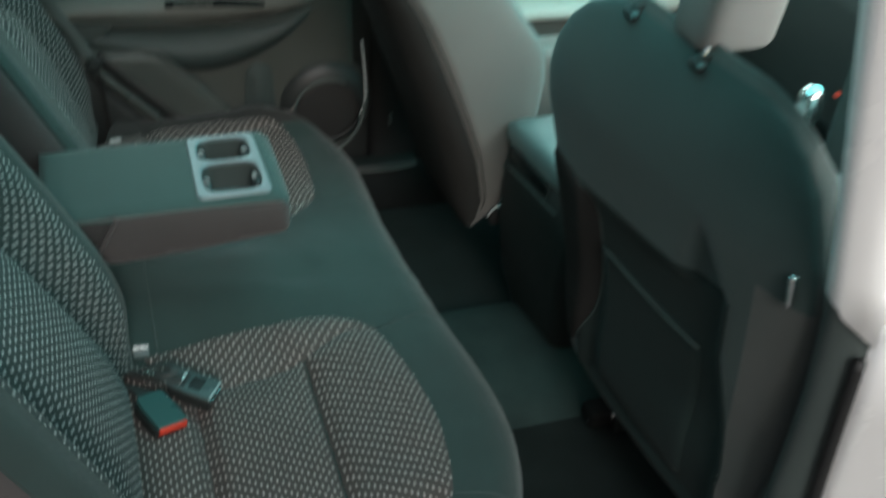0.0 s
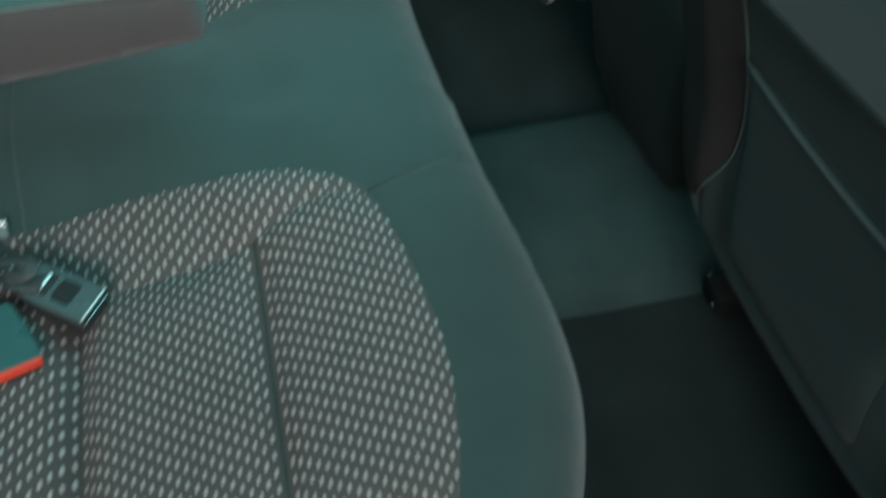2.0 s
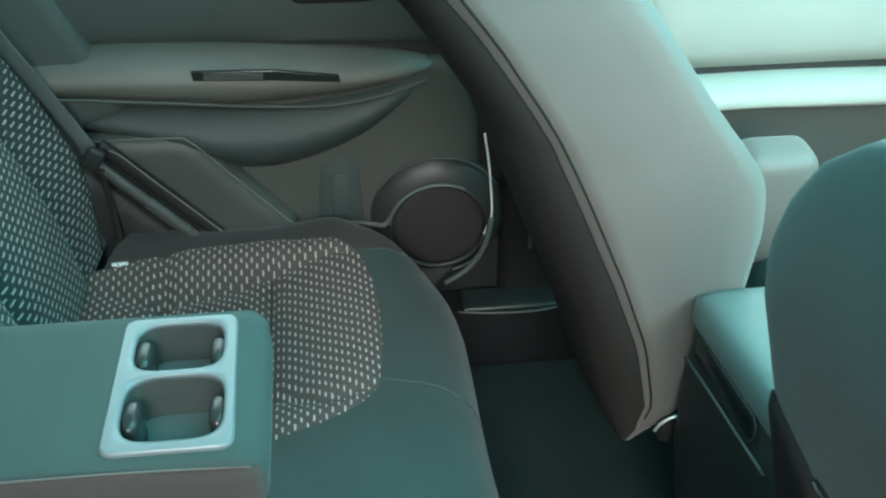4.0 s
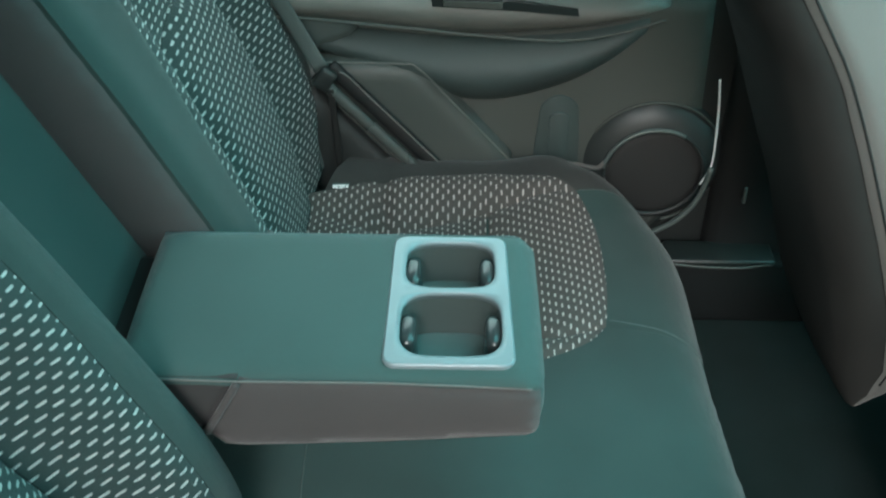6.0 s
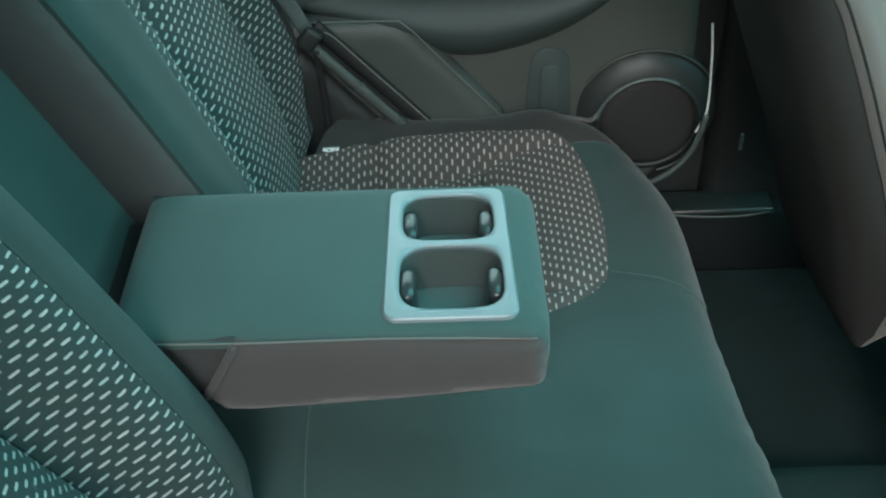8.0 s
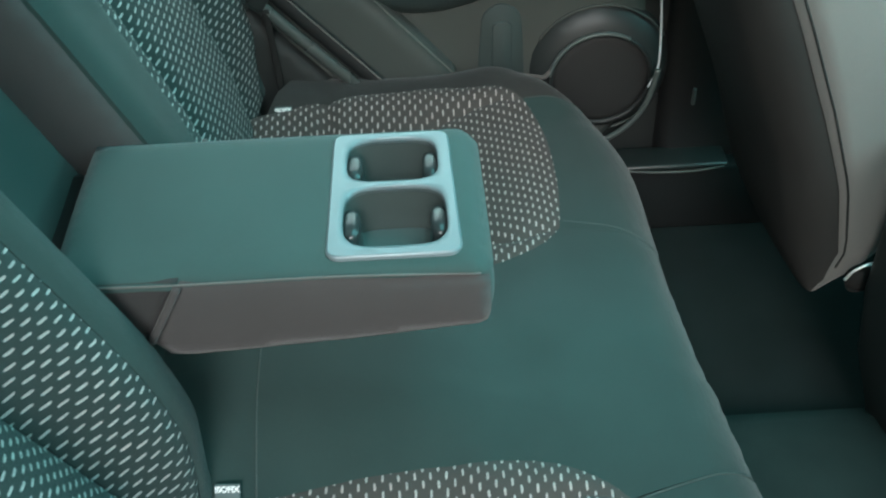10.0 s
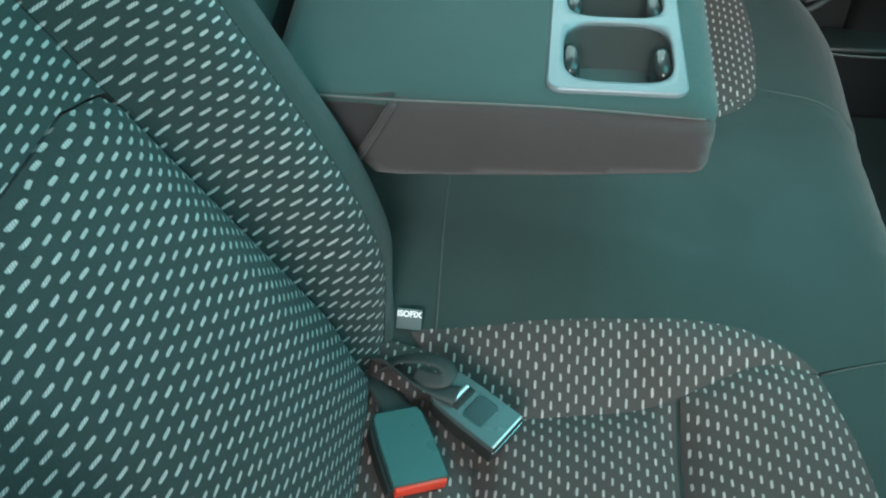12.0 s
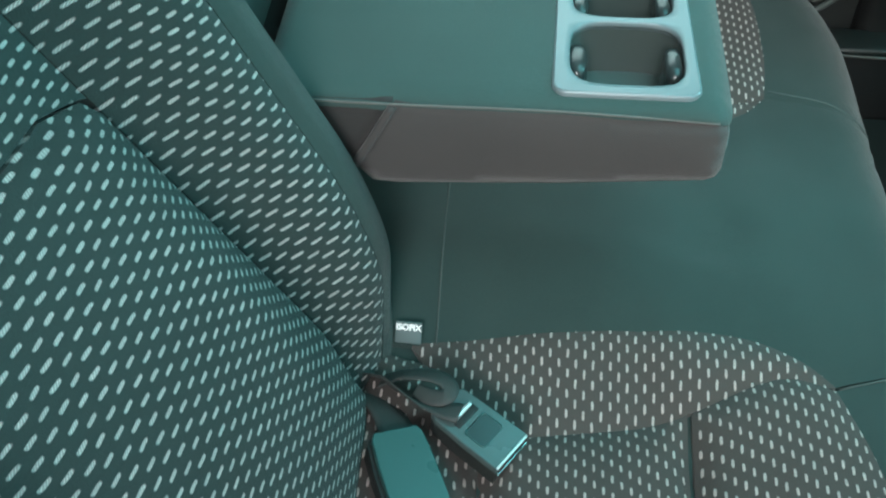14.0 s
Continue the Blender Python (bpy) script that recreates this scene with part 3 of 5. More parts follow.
def backrest(s, vi, vp0, vpk, vs0, vsk, vo0, vok, vq, ve, corner, label):
    top = 0.66

    def cols(h):
        return vp0 + vpk * h, vs0 + vsk * h, vo0 + vok * h

    def depth(v, h):
        h = max(0.0, h)
        vp, vs, vo = cols(h)
        mid = (vs + vo) / 2
        o = eased(v, (vi - 0.02, vi, vi + 0.014, vp - 0.004, vp + (vs - vp) * 0.30, vs - 0.006, vs + 0.02, mid, vo - 0.02, vo + 0.006, vq - 0.02, vq, ve - 0.02, ve),
                  (0.050, 0.060, 0.068, 0.070, 0.058, 0.004, 0.0, 0.004, 0.0, 0.004, 0.046, 0.052, 0.05, 0.02), 0.010)
        return o * eased(h, (-0.05, 0.0, 0.06, 0.12, 0.20, 0.40, 0.70), (0.2, 0.25, 0.52, 0.82, 1.0, 1.0, 0.8)) + 0.019 * math.exp(-((h - 0.25) / 0.15) ** 2) * (1 - step01(0.08, 0.15, abs(v - mid))) - 0.016 * (1 - step01(0.0, 0.12, h))

    def on_back(v, h, k):
        return B0 + UP * h + OUTN * (depth(v, h) + k) + Vector((0, s * v, 0))

    rings = []
    for h in np.linspace(-0.05, top - 0.005, 14):
        ring = []
        for v, k in [(vi + 0.006, -0.11), (vi + 0.006, -0.03), (cols(h)[1], -0.03), (cols(h)[2], -0.03), (ve - 0.004, -0.03), (ve - 0.004, -0.11)]:
            ring.append(B0 + UP * h + OUTN * k + Vector((0, s * v, 0)))
        rings.append(ring)
    ob = part("backrest", loft(rings), DARKTRIM, bench, label, smooth=False)

    vv = np.linspace(vi - 0.03, ve + 0.03, 120)
    dd = np.array([depth(v, 0.25) for v in vv])
    arc_length = np.concatenate([[0], np.cumsum(np.hypot(np.diff(vv), np.diff(dd)))])

    def panel(name, pts, mat, puff, soft, label="", gap=0.011):
        bm = sheet([(h, v) for v, h in pts], lambda h, v, k: on_back(v, h, k), gap, puff, soft, 0.03, turn=s < 0, crisp=True)
        for f in bm.faces:
            for lp in f.loops:
                h, v = lp[bm.loops.layers.uv["cloth"]].uv
                lp[bm.loops.layers.uv["cloth"]].uv = (0.87 * h, 0.87 * float(np.interp(v, vv, arc_length)))
        part(name, bm, mat, ob, label)

    def col(i, h0, h1, add=0.0, n=7):
        return [(cols(h)[i] + add, h) for h in np.linspace(h0, h1, n)]

    P, S, O = 0, 1, 2
    c = corner
    mid = (cols(c)[S] + cols(c)[O]) / 2
    vs, vo = cols(c)[S], cols(c)[O]
    lid = [(vs + 0.006, c + 0.002), (vs + 0.05, c + 0.022), (mid, c + 0.034), (vo - 0.05, c + 0.022), (vo - 0.006, c + 0.002)]
    panel("lumbar_panel", col(S, 0.0, c - 0.015) + lid + col(O, c - 0.015, 0.0), WOVEN_BACK, 0.016, 0.012, "grey cloth with pale dashes")
    panel("upper_panel", [(v, h + 0.0022) for v, h in reversed(lid)] + [(vs, c)] + col(S, c + 0.03, top) + col(O, top, c), WOVEN_BACK, 0.004, 0.02, "grey cloth with pale dashes")
    panel("inner_wing", col(S, 0.0, top, -0.001, 12) + col(P, top, 0.06, 0.0, 12) + [(cols(0)[P] + 0.006, 0.03), (cols(0)[P] + 0.016, 0.008), (cols(0)[P] + 0.025, 0.0)], WOVEN_BACK, 0.006, 0.010, "grey cloth with pale dashes")
    panel("outer_wing", col(O, 0.0, top, 0.001, 12) + [(vq, top), (vq, 0.3), (vq, 0.10), (vq - 0.01, 0.04), (vq - 0.03, 0.0)], WOVEN_BACK, 0.006, 0.010, "grey cloth with pale dashes")
    panel("inner_border", col(P, top, 0.06, -0.001, 12) + [(cols(0)[P] + 0.003, 0.03), (cols(0)[P] + 0.013, 0.008), (cols(0)[P] + 0.02, 0.0), (vi + 0.012, 0.0), (vi + 0.004, 0.04), (vi, 0.10), (vi, 0.35), (vi, top)], CLOTH, 0.003, 0.006, "plain dark cloth edge", 0.008)
    panel("outer_border", [(vq - 0.026, 0.0), (vq - 0.009, 0.04), (vq + 0.001, 0.10), (vq + 0.001, 0.30), (vq + 0.001, top), (ve, top), (ve, 0.3), (ve, 0.0)], CLOTH, 0.003, 0.006, "plain dark cloth edge")
    for name, v, mat, sign in (("inner_side", vi, GREYCLOTH, -1), ("outer_side", ve, GREYCLOTH, 1)):
        line = [(0.0, -0.02), (0.0, top), (0.11, top), (0.11, 0.25), (0.11, -0.02)]
        bm = sheet(line, lambda d, h, k: B0 + UP * h + OUTN * (depth(v, max(h, 0)) - 0.0015 - d) + Vector((0, s * (v + sign * (k - 0.002 * math.exp(-d / 0.01) + 0.001)), 0)), 0.014, 0.006, 0.02, 0.015, turn=(s * sign > 0))
        part(name, bm, mat, ob, "brownish grey twill cloth")
    return ob


backrest(-1, 0.109, 0.157, 0.010, 0.198, 0.105, 0.52, 0.03, 0.575, 0.645, 0.392, "rear seat back with dash-patterned cloth, beside the open door")
backrest(1, 0.109, 0.155, 0.130, 0.262, 0.100, 0.488, 0.10, 0.60, 0.66, 0.338, "rear seat back with dash-patterned cloth beyond the armrest")

part("recess_panel", sheet([(-0.02, -0.13), (-0.02, 0.142), (0.66, 0.142), (0.66, -0.13)], lambda h, y, k: B0 + UP * h + OUTN * (-0.024 + k) + Vector((0, y, 0)), 0.02, 0.008, 0.02, 0.02, turn=False), CLOTH, bench, "dark cloth recess behind the armrest")

# ---------------------------------------------------------------- folding armrest
arm = thing("folding_armrest", "folded-down padded armrest, plain cloth top and grey twill sides", "armrest")
AX0, AX1, AH = 0.015, 0.381, 0.103


def arm_top(x, y, k):
    q = abs(y) / AH
    z = 0.4635 + 0.003 * (1 - q * q) - 0.003 * max(0.0, q - 0.85) / 0.15 * (q > 0.85)
    z -= 0.012 * step01(0.355, AX1, x) * step01(0.0, 1.0, (x - 0.355) / 0.03) if x > 0.355 else 0.0
    z -= 0.004 * math.exp(-((x - 0.116) ** 2 + (y + AH - 0.005) ** 2) / 0.012 ** 2) * 0.6
    return Vector((x, y, z + k))


bm = sheet(rounded(AX0, AX1, -AH, AH, 0.02), arm_top, 0.009, 0.003, 0.008, 0.004)
bmesh.ops.delete(bm, geom=[v for v in bm.verts if 0.253 < v.co.x < 0.346 and -0.083 < v.co.y < 0.080], context="VERTS")
part("armrest_top", bm, ARMCLOTH_LIT, arm, "plain dark blue-green cloth")
for s in (-1, 1):
    def arm_side(x, z, k, s=s):
        return Vector((x, s * (AH - 0.001 + k - 0.10 * max(0.0, 0.42 - z)), z))
    face = [(0.120, 0.4615), (0.25, 0.4615), (AX1 - 0.014, 0.4550), (AX1 - 0.004, 0.447), (AX1 - 0.003, 0.410), (AX1 - 0.006, 0.400), (AX1 - 0.014, 0.395), (0.25, 0.383), (0.12, 0.374), (0.098, 0.376), (0.084, 0.396)]
    part("armrest_side", sheet(face, arm_side, 0.010, 0.005, 0.008, 0.02, turn=s > 0), GREYCLOTH, arm, "brownish grey twill side panel")
    rear = [(AX0, 0.4625), (0.119, 0.4625), (0.084, 0.401), (AX0, 0.398)]
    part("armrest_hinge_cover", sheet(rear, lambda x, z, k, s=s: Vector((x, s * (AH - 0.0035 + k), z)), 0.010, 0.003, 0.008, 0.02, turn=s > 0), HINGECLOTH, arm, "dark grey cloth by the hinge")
    seam = smooth3([(AX0 + 0.02, s * (AH - 0.002), 0.4612), (0.118, s * (AH + 0.001), 0.4622), (0.25, s * (AH + 0.001), 0.4624), (AX1 - 0.012, s * (AH - 0.0005), 0.4560)])
    if s < 0:
        part("piping", tube(seam, 0.0010, 6), PIPING, arm, "raised seam thread")
    fold = smooth3([(0.119, s * (AH + 0.001), 0.460), (0.100, s * (AH + 0.003), 0.425), (0.086, s * (AH + 0.001), 0.399)])
    part("piping", tube(fold, 0.004, 6), GREYCLOTH, arm, "folded cloth edge")
    part("pivot", tube([(0.02, s * 0.10, 0.42), (0.02, s * 0.135, 0.42)], 0.012, 12, side=(1, 0, 0)), BLACK, arm)
part("armrest_front", sheet(rounded(-AH + 0.003, AH - 0.003, 0.402, 0.449, 0.012), lambda y, z, k: Vector((AX1 - 0.004 + k, y, z)), 0.011, 0.006, 0.008, 0.02), ARMCLOTH_LIT, arm)
part("armrest_body", loft([[(x, y, lerp(x, (0.08, AX1), (0.379, 0.400)) + dz) for x, y in rounded(AX0 + 0.03, AX1 - 0.016, -AH + 0.018, AH - 0.018, 0.012)] for dz in (0.0, 0.010)]), BLACK, arm, smooth=False)
# Coloured black for the shade in the gap behind the armrest.
part("hinge_block", box((0.09, 0.20, 0.06), (-0.01, 0, 0.405), 0.01), RUBBER, arm)

# cup holder plate with two openings
holder = part("cup_holder", box((0.092, 0.166, 0.006), (0.3005, -0.002, 0.4195), 0.001), BLACK, arm, "silver plastic twin cup holder")
PX0, PX1, PY0, PY1, PZ = 0.2438, 0.352, -0.088, 0.086, 0.4708


def reach(poly, c, a):
    """Distance from c to the rim of a convex outline in direction a."""
    best = 1.0
    dx, dy = math.cos(a), math.sin(a)
    for (x0, y0), (x1, y1) in zip(poly, poly[1:] + poly[:1]):
        ex, ey = x1 - x0, y1 - y0
        den = dx * ey - dy * ex
        if abs(den) < 1e-12:
            continue
        t = ((x0 - c[0]) * ey - (y0 - c[1]) * ex) / den
        u = ((x0 - c[0]) * dy - (y0 - c[1]) * dx) / den
        if t > 0 and -1e-9 <= u <= 1 + 1e-9:
            best = min(best, t)
    return best


def opening(x0, x1, y0, y1, n=64):
    cx, cy, a, b = (x0 + x1) / 2, (y0 + y1) / 2, (x1 - x0) / 2, (y1 - y0) / 2
    out = []
    for k in range(n):
        t = 2 * math.pi * k / n
        c, s = math.cos(t), math.sin(t)
        out.append((cx + a * math.copysign(abs(c) ** 0.55, c), cy + b * math.copysign(abs(s) ** 0.55, s)))
    return (cx, cy), out


YM = 0.0077
outer = rounded(PX0, PX1, PY0, PY1, 0.010)
bezel_rows = []
for (hx0, hx1, hy0, hy1), (y0, y1) in (((0.2548, 0.3440, -0.0780, 0.0042), (PY0, YM)), ((0.2560, 0.3410, 0.0112, 0.0790), (YM, PY1))):
    c, hole = opening(hx0, hx1, hy0, hy1)
    half = [(min(max(x, PX0), PX1), min(max(y, y0), y1)) for x, y in outer]
    half = [p for i, p in enumerate(half) if math.dist(p, half[i - 1]) > 1e-6]
    rings = []
    angles = [math.atan2(y - c[1], x - c[0]) for x, y in hole]
    corners = [math.atan2(y - c[1], x - c[0]) for x, y in ((PX0, YM), (PX1, YM))]
    for q in corners:
        k = min(range(len(angles)), key=lambda i: abs(angles[i] - q))
        angles[k] = q
    far = [(c[0] + reach(half, c, a) * math.cos(a), c[1] + reach(half, c, a) * math.sin(a)) for a in angles]
    near = [(c[0] + reach(hole, c, a) * math.cos(a), c[1] + reach(hole, c, a) * math.sin(a)) for a in angles]

    def shrink(pts, d):
        return [(x + (c[0] - x) * d * (abs(y - YM) > 1e-5), y + (c[1] - y) * d * (abs(y - YM) > 1e-5)) for x, y in pts]
    rows = [([(x + (hx - x) * f, y + (hy - y) * f) for (x, y), (hx, hy) in zip(far, near)], PZ) for f in (0.0, 0.5, 0.92)]
    rows += [(near, PZ - 0.0015), (near, PZ - 0.007)]
    bezel_rows.append(rows)
    well = [(near, PZ - 0.004)] + [([(c[0] + (x - c[0]) * f, c[1] + (y - c[1]) * f) for x, y in near], PZ - d) for f, d in ((1.0, 0.010), (0.985, 0.030), (0.96, 0.046), (0.93, 0.0490))]
    bm = loft([[(x, y, z) for x, y in r] for r, z in well], cap=False)
    bmesh.ops.reverse_faces(bm, faces=bm.faces)
    part("cup_well", bm, WELL, holder, "dark plastic cup well")
    base = [(c[0] + (x - c[0]) * 0.93, c[1] + (y - c[1]) * 0.93) for x, y in near]
    part("cup_base", slab(base, lambda x, y, h: Vector((x, y, PZ - 0.0475 + h)), 0.003, 0.001), WELLBASE, holder, "grey-green ribbed base of the well")
    for s, hx in ((1, hx0), (-1, hx1)):
        rings = []
        for z, k in ((PZ - 0.0475, 1.05), (PZ - 0.028, 1.03), (PZ - 0.014, 1.0), (PZ - 0.010, 0.93), (PZ - 0.0075, 0.78), (PZ - 0.0062, 0.5), (PZ - 0.0058, 0.08)):
            rings.append([(hx + s * (0.0065 + 0.0085 * k * math.copysign(abs(math.cos(t)) ** 0.8, math.cos(t))), c[1] + 0.002 + 0.021 * k * math.copysign(abs(math.sin(t)) ** 0.7, math.sin(t)), z) for t in np.linspace(0, 2 * math.pi, 24, endpoint=False)])
        part("cup_grip", loft(rings), GRIP, holder, "glossy dark rubber grip")

bm = loft([[(x, y, z) for x, y in rounded(PX0 - d, PX1 + d, PY0 - d, PY1 + d, 0.010 + d)] for d, z in ((0.002, PZ - 0.008), (0.002, PZ - 0.0025), (0.0013, PZ - 0.0008), (0.0, PZ))], cap=False)
for rows in bezel_rows:
    vs = [[bm.verts.new((x, y, z)) for x, y in r] for r, z in rows]
    for a, b in zip(vs, vs[1:]):
        for i in range(len(a)):
            bm.faces.new((a[i], a[(i + 1) % len(a)], b[(i + 1) % len(a)], b[i]))
bmesh.ops.recalc_face_normals(bm, faces=bm.faces)
part("bezel", bm, SILVER, holder, "satin silver plastic")
for ob in holder.children:
    for v in ob.data.vertices:
        v.co.x = 0.2998 + (v.co.x - 0.2998) * (1 - 0.35 * v.co.y)

# ---------------------------------------------------------------- buckles, tags and belts on the seat


def along(a, b, up=(0, 0, 1)):
    """A pose with x from a to b, z near up."""
    x = (Vector(b) - Vector(a)).normalized()
    y = Vector(up).cross(x).normalized()
    z = x.cross(y)
    return Matrix(((x.x, y.x, z.x, a[0]), (x.y, y.y, z.y, a[1]), (x.z, y.z, z.z, a[2]), (0, 0, 0, 1)))


def seat_buckle(name, tip, tail, width, long, red, roll, label):
    """x runs from the tail to the tip, where the tongue goes in."""
    ob = thing(name, label, "seat belt buckle", group="seat belt buckles")
    ob.matrix_world = along(tail, tip) @ Euler((radians(roll), 0, 0)).to_matrix().to_4x4()
    w = width / 2
    shape = [(0, -w * 0.78), (0.006, -w * 0.92), (long * 0.45, -w), (long, -w), (long, w), (long * 0.45, w), (0.006, w * 0.92), (0, w * 0.78)]
    part("housing", slab(shape, lambda x, y, h: Vector((x, y, 0.011 + h)), 0.007, 0.0015), BUCKLE if red else SATIN, ob, "satin dark plastic top", smooth=False)
    low = [(x * 0.985 + 0.0006, y * (1.16 if red and y < 0 else 0.97)) for x, y in shape]
    part("base", slab(low, lambda x, y, h: Vector((x, y, 0.0042 + h)), 0.020, 0.001), BLACK, ob, "black plastic base", smooth=False)
    if red:
        part("release_button", box((0.005, width - 0.003, 0.012), (long + 0.0006, 0, 0.0028), 0.001), RED, ob, "red plastic release button")
        part("tongue_slot", box((0.002, width - 0.012, 0.004), (long - 0.0004, 0, -0.008), 0.0004), RUBBER, ob)
        return ob
    part("tongue_slot", box((0.003, width - 0.004, 0.004), (long + 0.0002, 0, 0.0055), 0.0006), RUBBER, ob, "black tongue slot")
    part("rim", box((0.0022, width - 0.002, 0.0016), (long - 0.0004, 0, 0.0105), 0.0006), PALEMETAL, ob, "bright worn edge")
    part("rim", box((0.0020, width - 0.002, 0.0018), (long + 0.0012, 0, 0.0020), 0.0006), CHROME, ob, "bright lower lip")
    pane = rounded(long * 0.44, long * 0.73, -w * 0.62, w * 0.62, 0.0035, 4)
    part("window", slab(pane, lambda x, y, h: Vector((x, y, 0.0114 + h)), 0.0014, 0.0004), GLOSS, ob, "recessed glossy panel", smooth=False)
    part("window_rim", tube([(x, y, 0.0113) for x, y in pane + pane[:1]], 0.0006, 6), BUCKLE, ob)
    part("belt_slot", box((0.0065, width * 0.60, 0.0010), (long * 0.325, 0, 0.0111), 0.0004), RUBBER, ob, "dark slot for the strap")
    part("bar", box((0.0042, width * 0.56, 0.003), (long * 0.255, 0, 0.0125), 0.0014, seg=3), PALEMETAL, ob, "bright metal bar")
    return ob


seat_buckle("seat_belt_buckle", (0.156, -0.320, 0.229), (0.127, -0.254, 0.233), 0.048, 0.072, True, -10, "dark buckle with a red release button lying on the seat")
seat_buckle("seat_belt_buckle", (0.226, -0.264, 0.225), (0.166, -0.223, 0.235), 0.043, 0.072, False, 0, "dark buckle with a bright bar on a twisted strap")


def webbing(points, widths, turns):
    """A flat strap along 3D points, turned round its line by turns degrees at each."""
    line = smooth3(points, 8)
    n = len(line)
    rings = []
    for i, p in enumerate(line):
        f = i / (n - 1) * (len(points) - 1)
        w, a = lerp(f, range(len(widths)), widths) / 2, radians(lerp(f, range(len(turns)), turns))
        d = (line[min(i + 1, n - 1)] - line[max(i - 1, 0)]).normalized()
        s = d.cross(Vector((0, 0, 1))).normalized()
        t = s.cross(d)
        u, v = s * math.cos(a) + t * math.sin(a), t * math.cos(a) - s * math.sin(a)
        rings.append([p + u * w * c + v * 0.0011 * e for c, e in ((-1, -0.4), (-0.5, -1), (0.5, -1), (1, -0.4), (1, 0.4), (0.5, 1), (-0.5, 1), (-1, 0.4))])
    return loft(rings)


for pts, widths, turns, label in (
    ([(0.070, -0.176, 0.208), (0.092, -0.183, 0.222), (0.116, -0.200, 0.232), (0.142, -0.222, 0.239), (0.166, -0.233, 0.2455), (0.181, -0.2375, 0.2475)], (0.024, 0.024, 0.022, 0.020, 0.020, 0.020), (20, 30, 75, 60, 15, 0), "twisted dark webbing strap of the buckle"),
    ([(0.110, -0.196, 0.228), (0.130, -0.196, 0.240), (0.150, -0.200, 0.2475), (0.166, -0.207, 0.2505), (0.172, -0.217, 0.2508), (0.166, -0.225, 0.250), (0.152, -0.221, 0.246), (0.142, -0.213, 0.242)], (0.022, 0.022, 0.020, 0.016, 0.014, 0.014, 0.016, 0.014), (25, 30, 20, 12, 10, 12, 20, 30), "looped end of a dark webbing strap"),
    ([(0.072, -0.190, 0.204), (0.096, -0.205, 0.219), (0.115, -0.224, 0.227), (0.128, -0.246, 0.230), (0.136, -0.262, 0.231)], (0.024, 0.024, 0.026, 0.030, 0.032), (10, 25, 20, 5, 0), "dark webbing strap running into the seat gap")):
    tagged(part("buckle_strap", webbing(pts, widths, turns), WEB), label, "strap", "buckle straps")


def isofix_tag(at, turn_z, lean):
    ob = thing("isofix_tag", "small grey cloth tag with white print at the seat gap", "tag", group="seat tags")
    ob.matrix_world = Matrix.Translation(at) @ Euler((radians(lean), 0, radians(turn_z))).to_matrix().to_4x4()
    part("cloth_loop", box((0.024, 0.0025, 0.020), (0, 0, 0.007), 0.001), LABEL, ob)
    cu = bpy.data.curves.new("print", "FONT")
    cu.body, cu.size, cu.align_x, cu.extrude, cu.offset = "ISOFIX", 0.0078, "CENTER", 0.0002, 0.00035
    tx = new("print", cu)
    tx.data.materials.append(PRINT)
    tx.parent = ob
    tx.matrix_local = Matrix.Translation((0, -0.0016, 0.0095)) @ Euler((radians(90), 0, 0)).to_matrix().to_4x4()
    tx["label"] = "white printed word"
    return ob


isofix_tag((0.1275, -0.146, 0.224), -3, -38)
isofix_tag((0.140, 0.513, 0.2105), 3, -30)

# ---------------------------------------------------------------- front seats


def smooth_rows(rows, n=6):
    pts = smooth3([Vector(r[:3]) for r in rows], n)
    rest = [np.interp([p.x for p in pts], [r[0] for r in rows], [r[i] for r in rows]) for i in (3, 4)]
    return [(p.x, p.y, p.z, float(h), float(c)) for p, h, c in zip(pts, *rest)]


def rear_bow(q, c, T, power=2.6):
    return min(c, T * 0.6) * (1 - (1 - min(0.999, abs(q)) ** power) ** (1 / power))


def dish(y, z, outline, depth=0.009, soft=0.028):
    """How far the sunk panel of a seat back lies below its rim."""
    if not outline:
        return 0.0
    inside, near = False, 1.0
    for (y0, z0), (y1, z1) in zip(outline, outline[1:] + outline[:1]):
        if (z0 > z) != (z1 > z) and y < y0 + (y1 - y0) * (z - z0) / (z1 - z0):
            inside = not inside
        t = min(1.0, max(0.0, ((y - y0) * (y1 - y0) + (z - z0) * (z1 - z0)) / ((y1 - y0) ** 2 + (z1 - z0) ** 2)))
        near = min(near, math.hypot(y - y0 - t * (y1 - y0), z - z0 - t * (z1 - z0)))
    return depth * step01(0.0, soft, near) if inside else 0.0


def twist(skew, z):
    """The turn of a seat back, less towards its foot."""
    return skew * lerp(z, (0.2, 0.6), (0.55, 1.0))


def seat_ring(row, yc, skew=0.0, sunk=None, depth=0.009):
    z, xr, T, hw, c = row
    ring = []
    for t in np.linspace(-1, 1, 97):
        q = math.sin(t * math.pi / 2)
        ring.append((xr + rear_bow(q, c, T) + dish(yc + hw * q, z, sunk, depth), yc + hw * q, z))
    c = min(c, T * 0.6)
    for f in (0.12, 0.27, 0.5, 0.75, 0.92):
        ring.append((xr + c + (T - c) * f, yc + hw * (1 - 0.04 * f * f), z + 0.01 * f))
    for t in np.linspace(1, -1, 13):
        ring.append((xr + T - 0.055 * (1 - min(1, abs(t) * 1.25) ** 2) * (T > 0.1), yc + hw * 0.93 * t, z + 0.02))
    for f in (0.92, 0.75, 0.5, 0.27, 0.12):
        ring.append((xr + c + (T - c) * f, yc - hw * (1 - 0.04 * f * f), z + 0.01 * f))
    return [(x + twist(skew, z) * (yc - y), y, z) for x, y, z in ring]


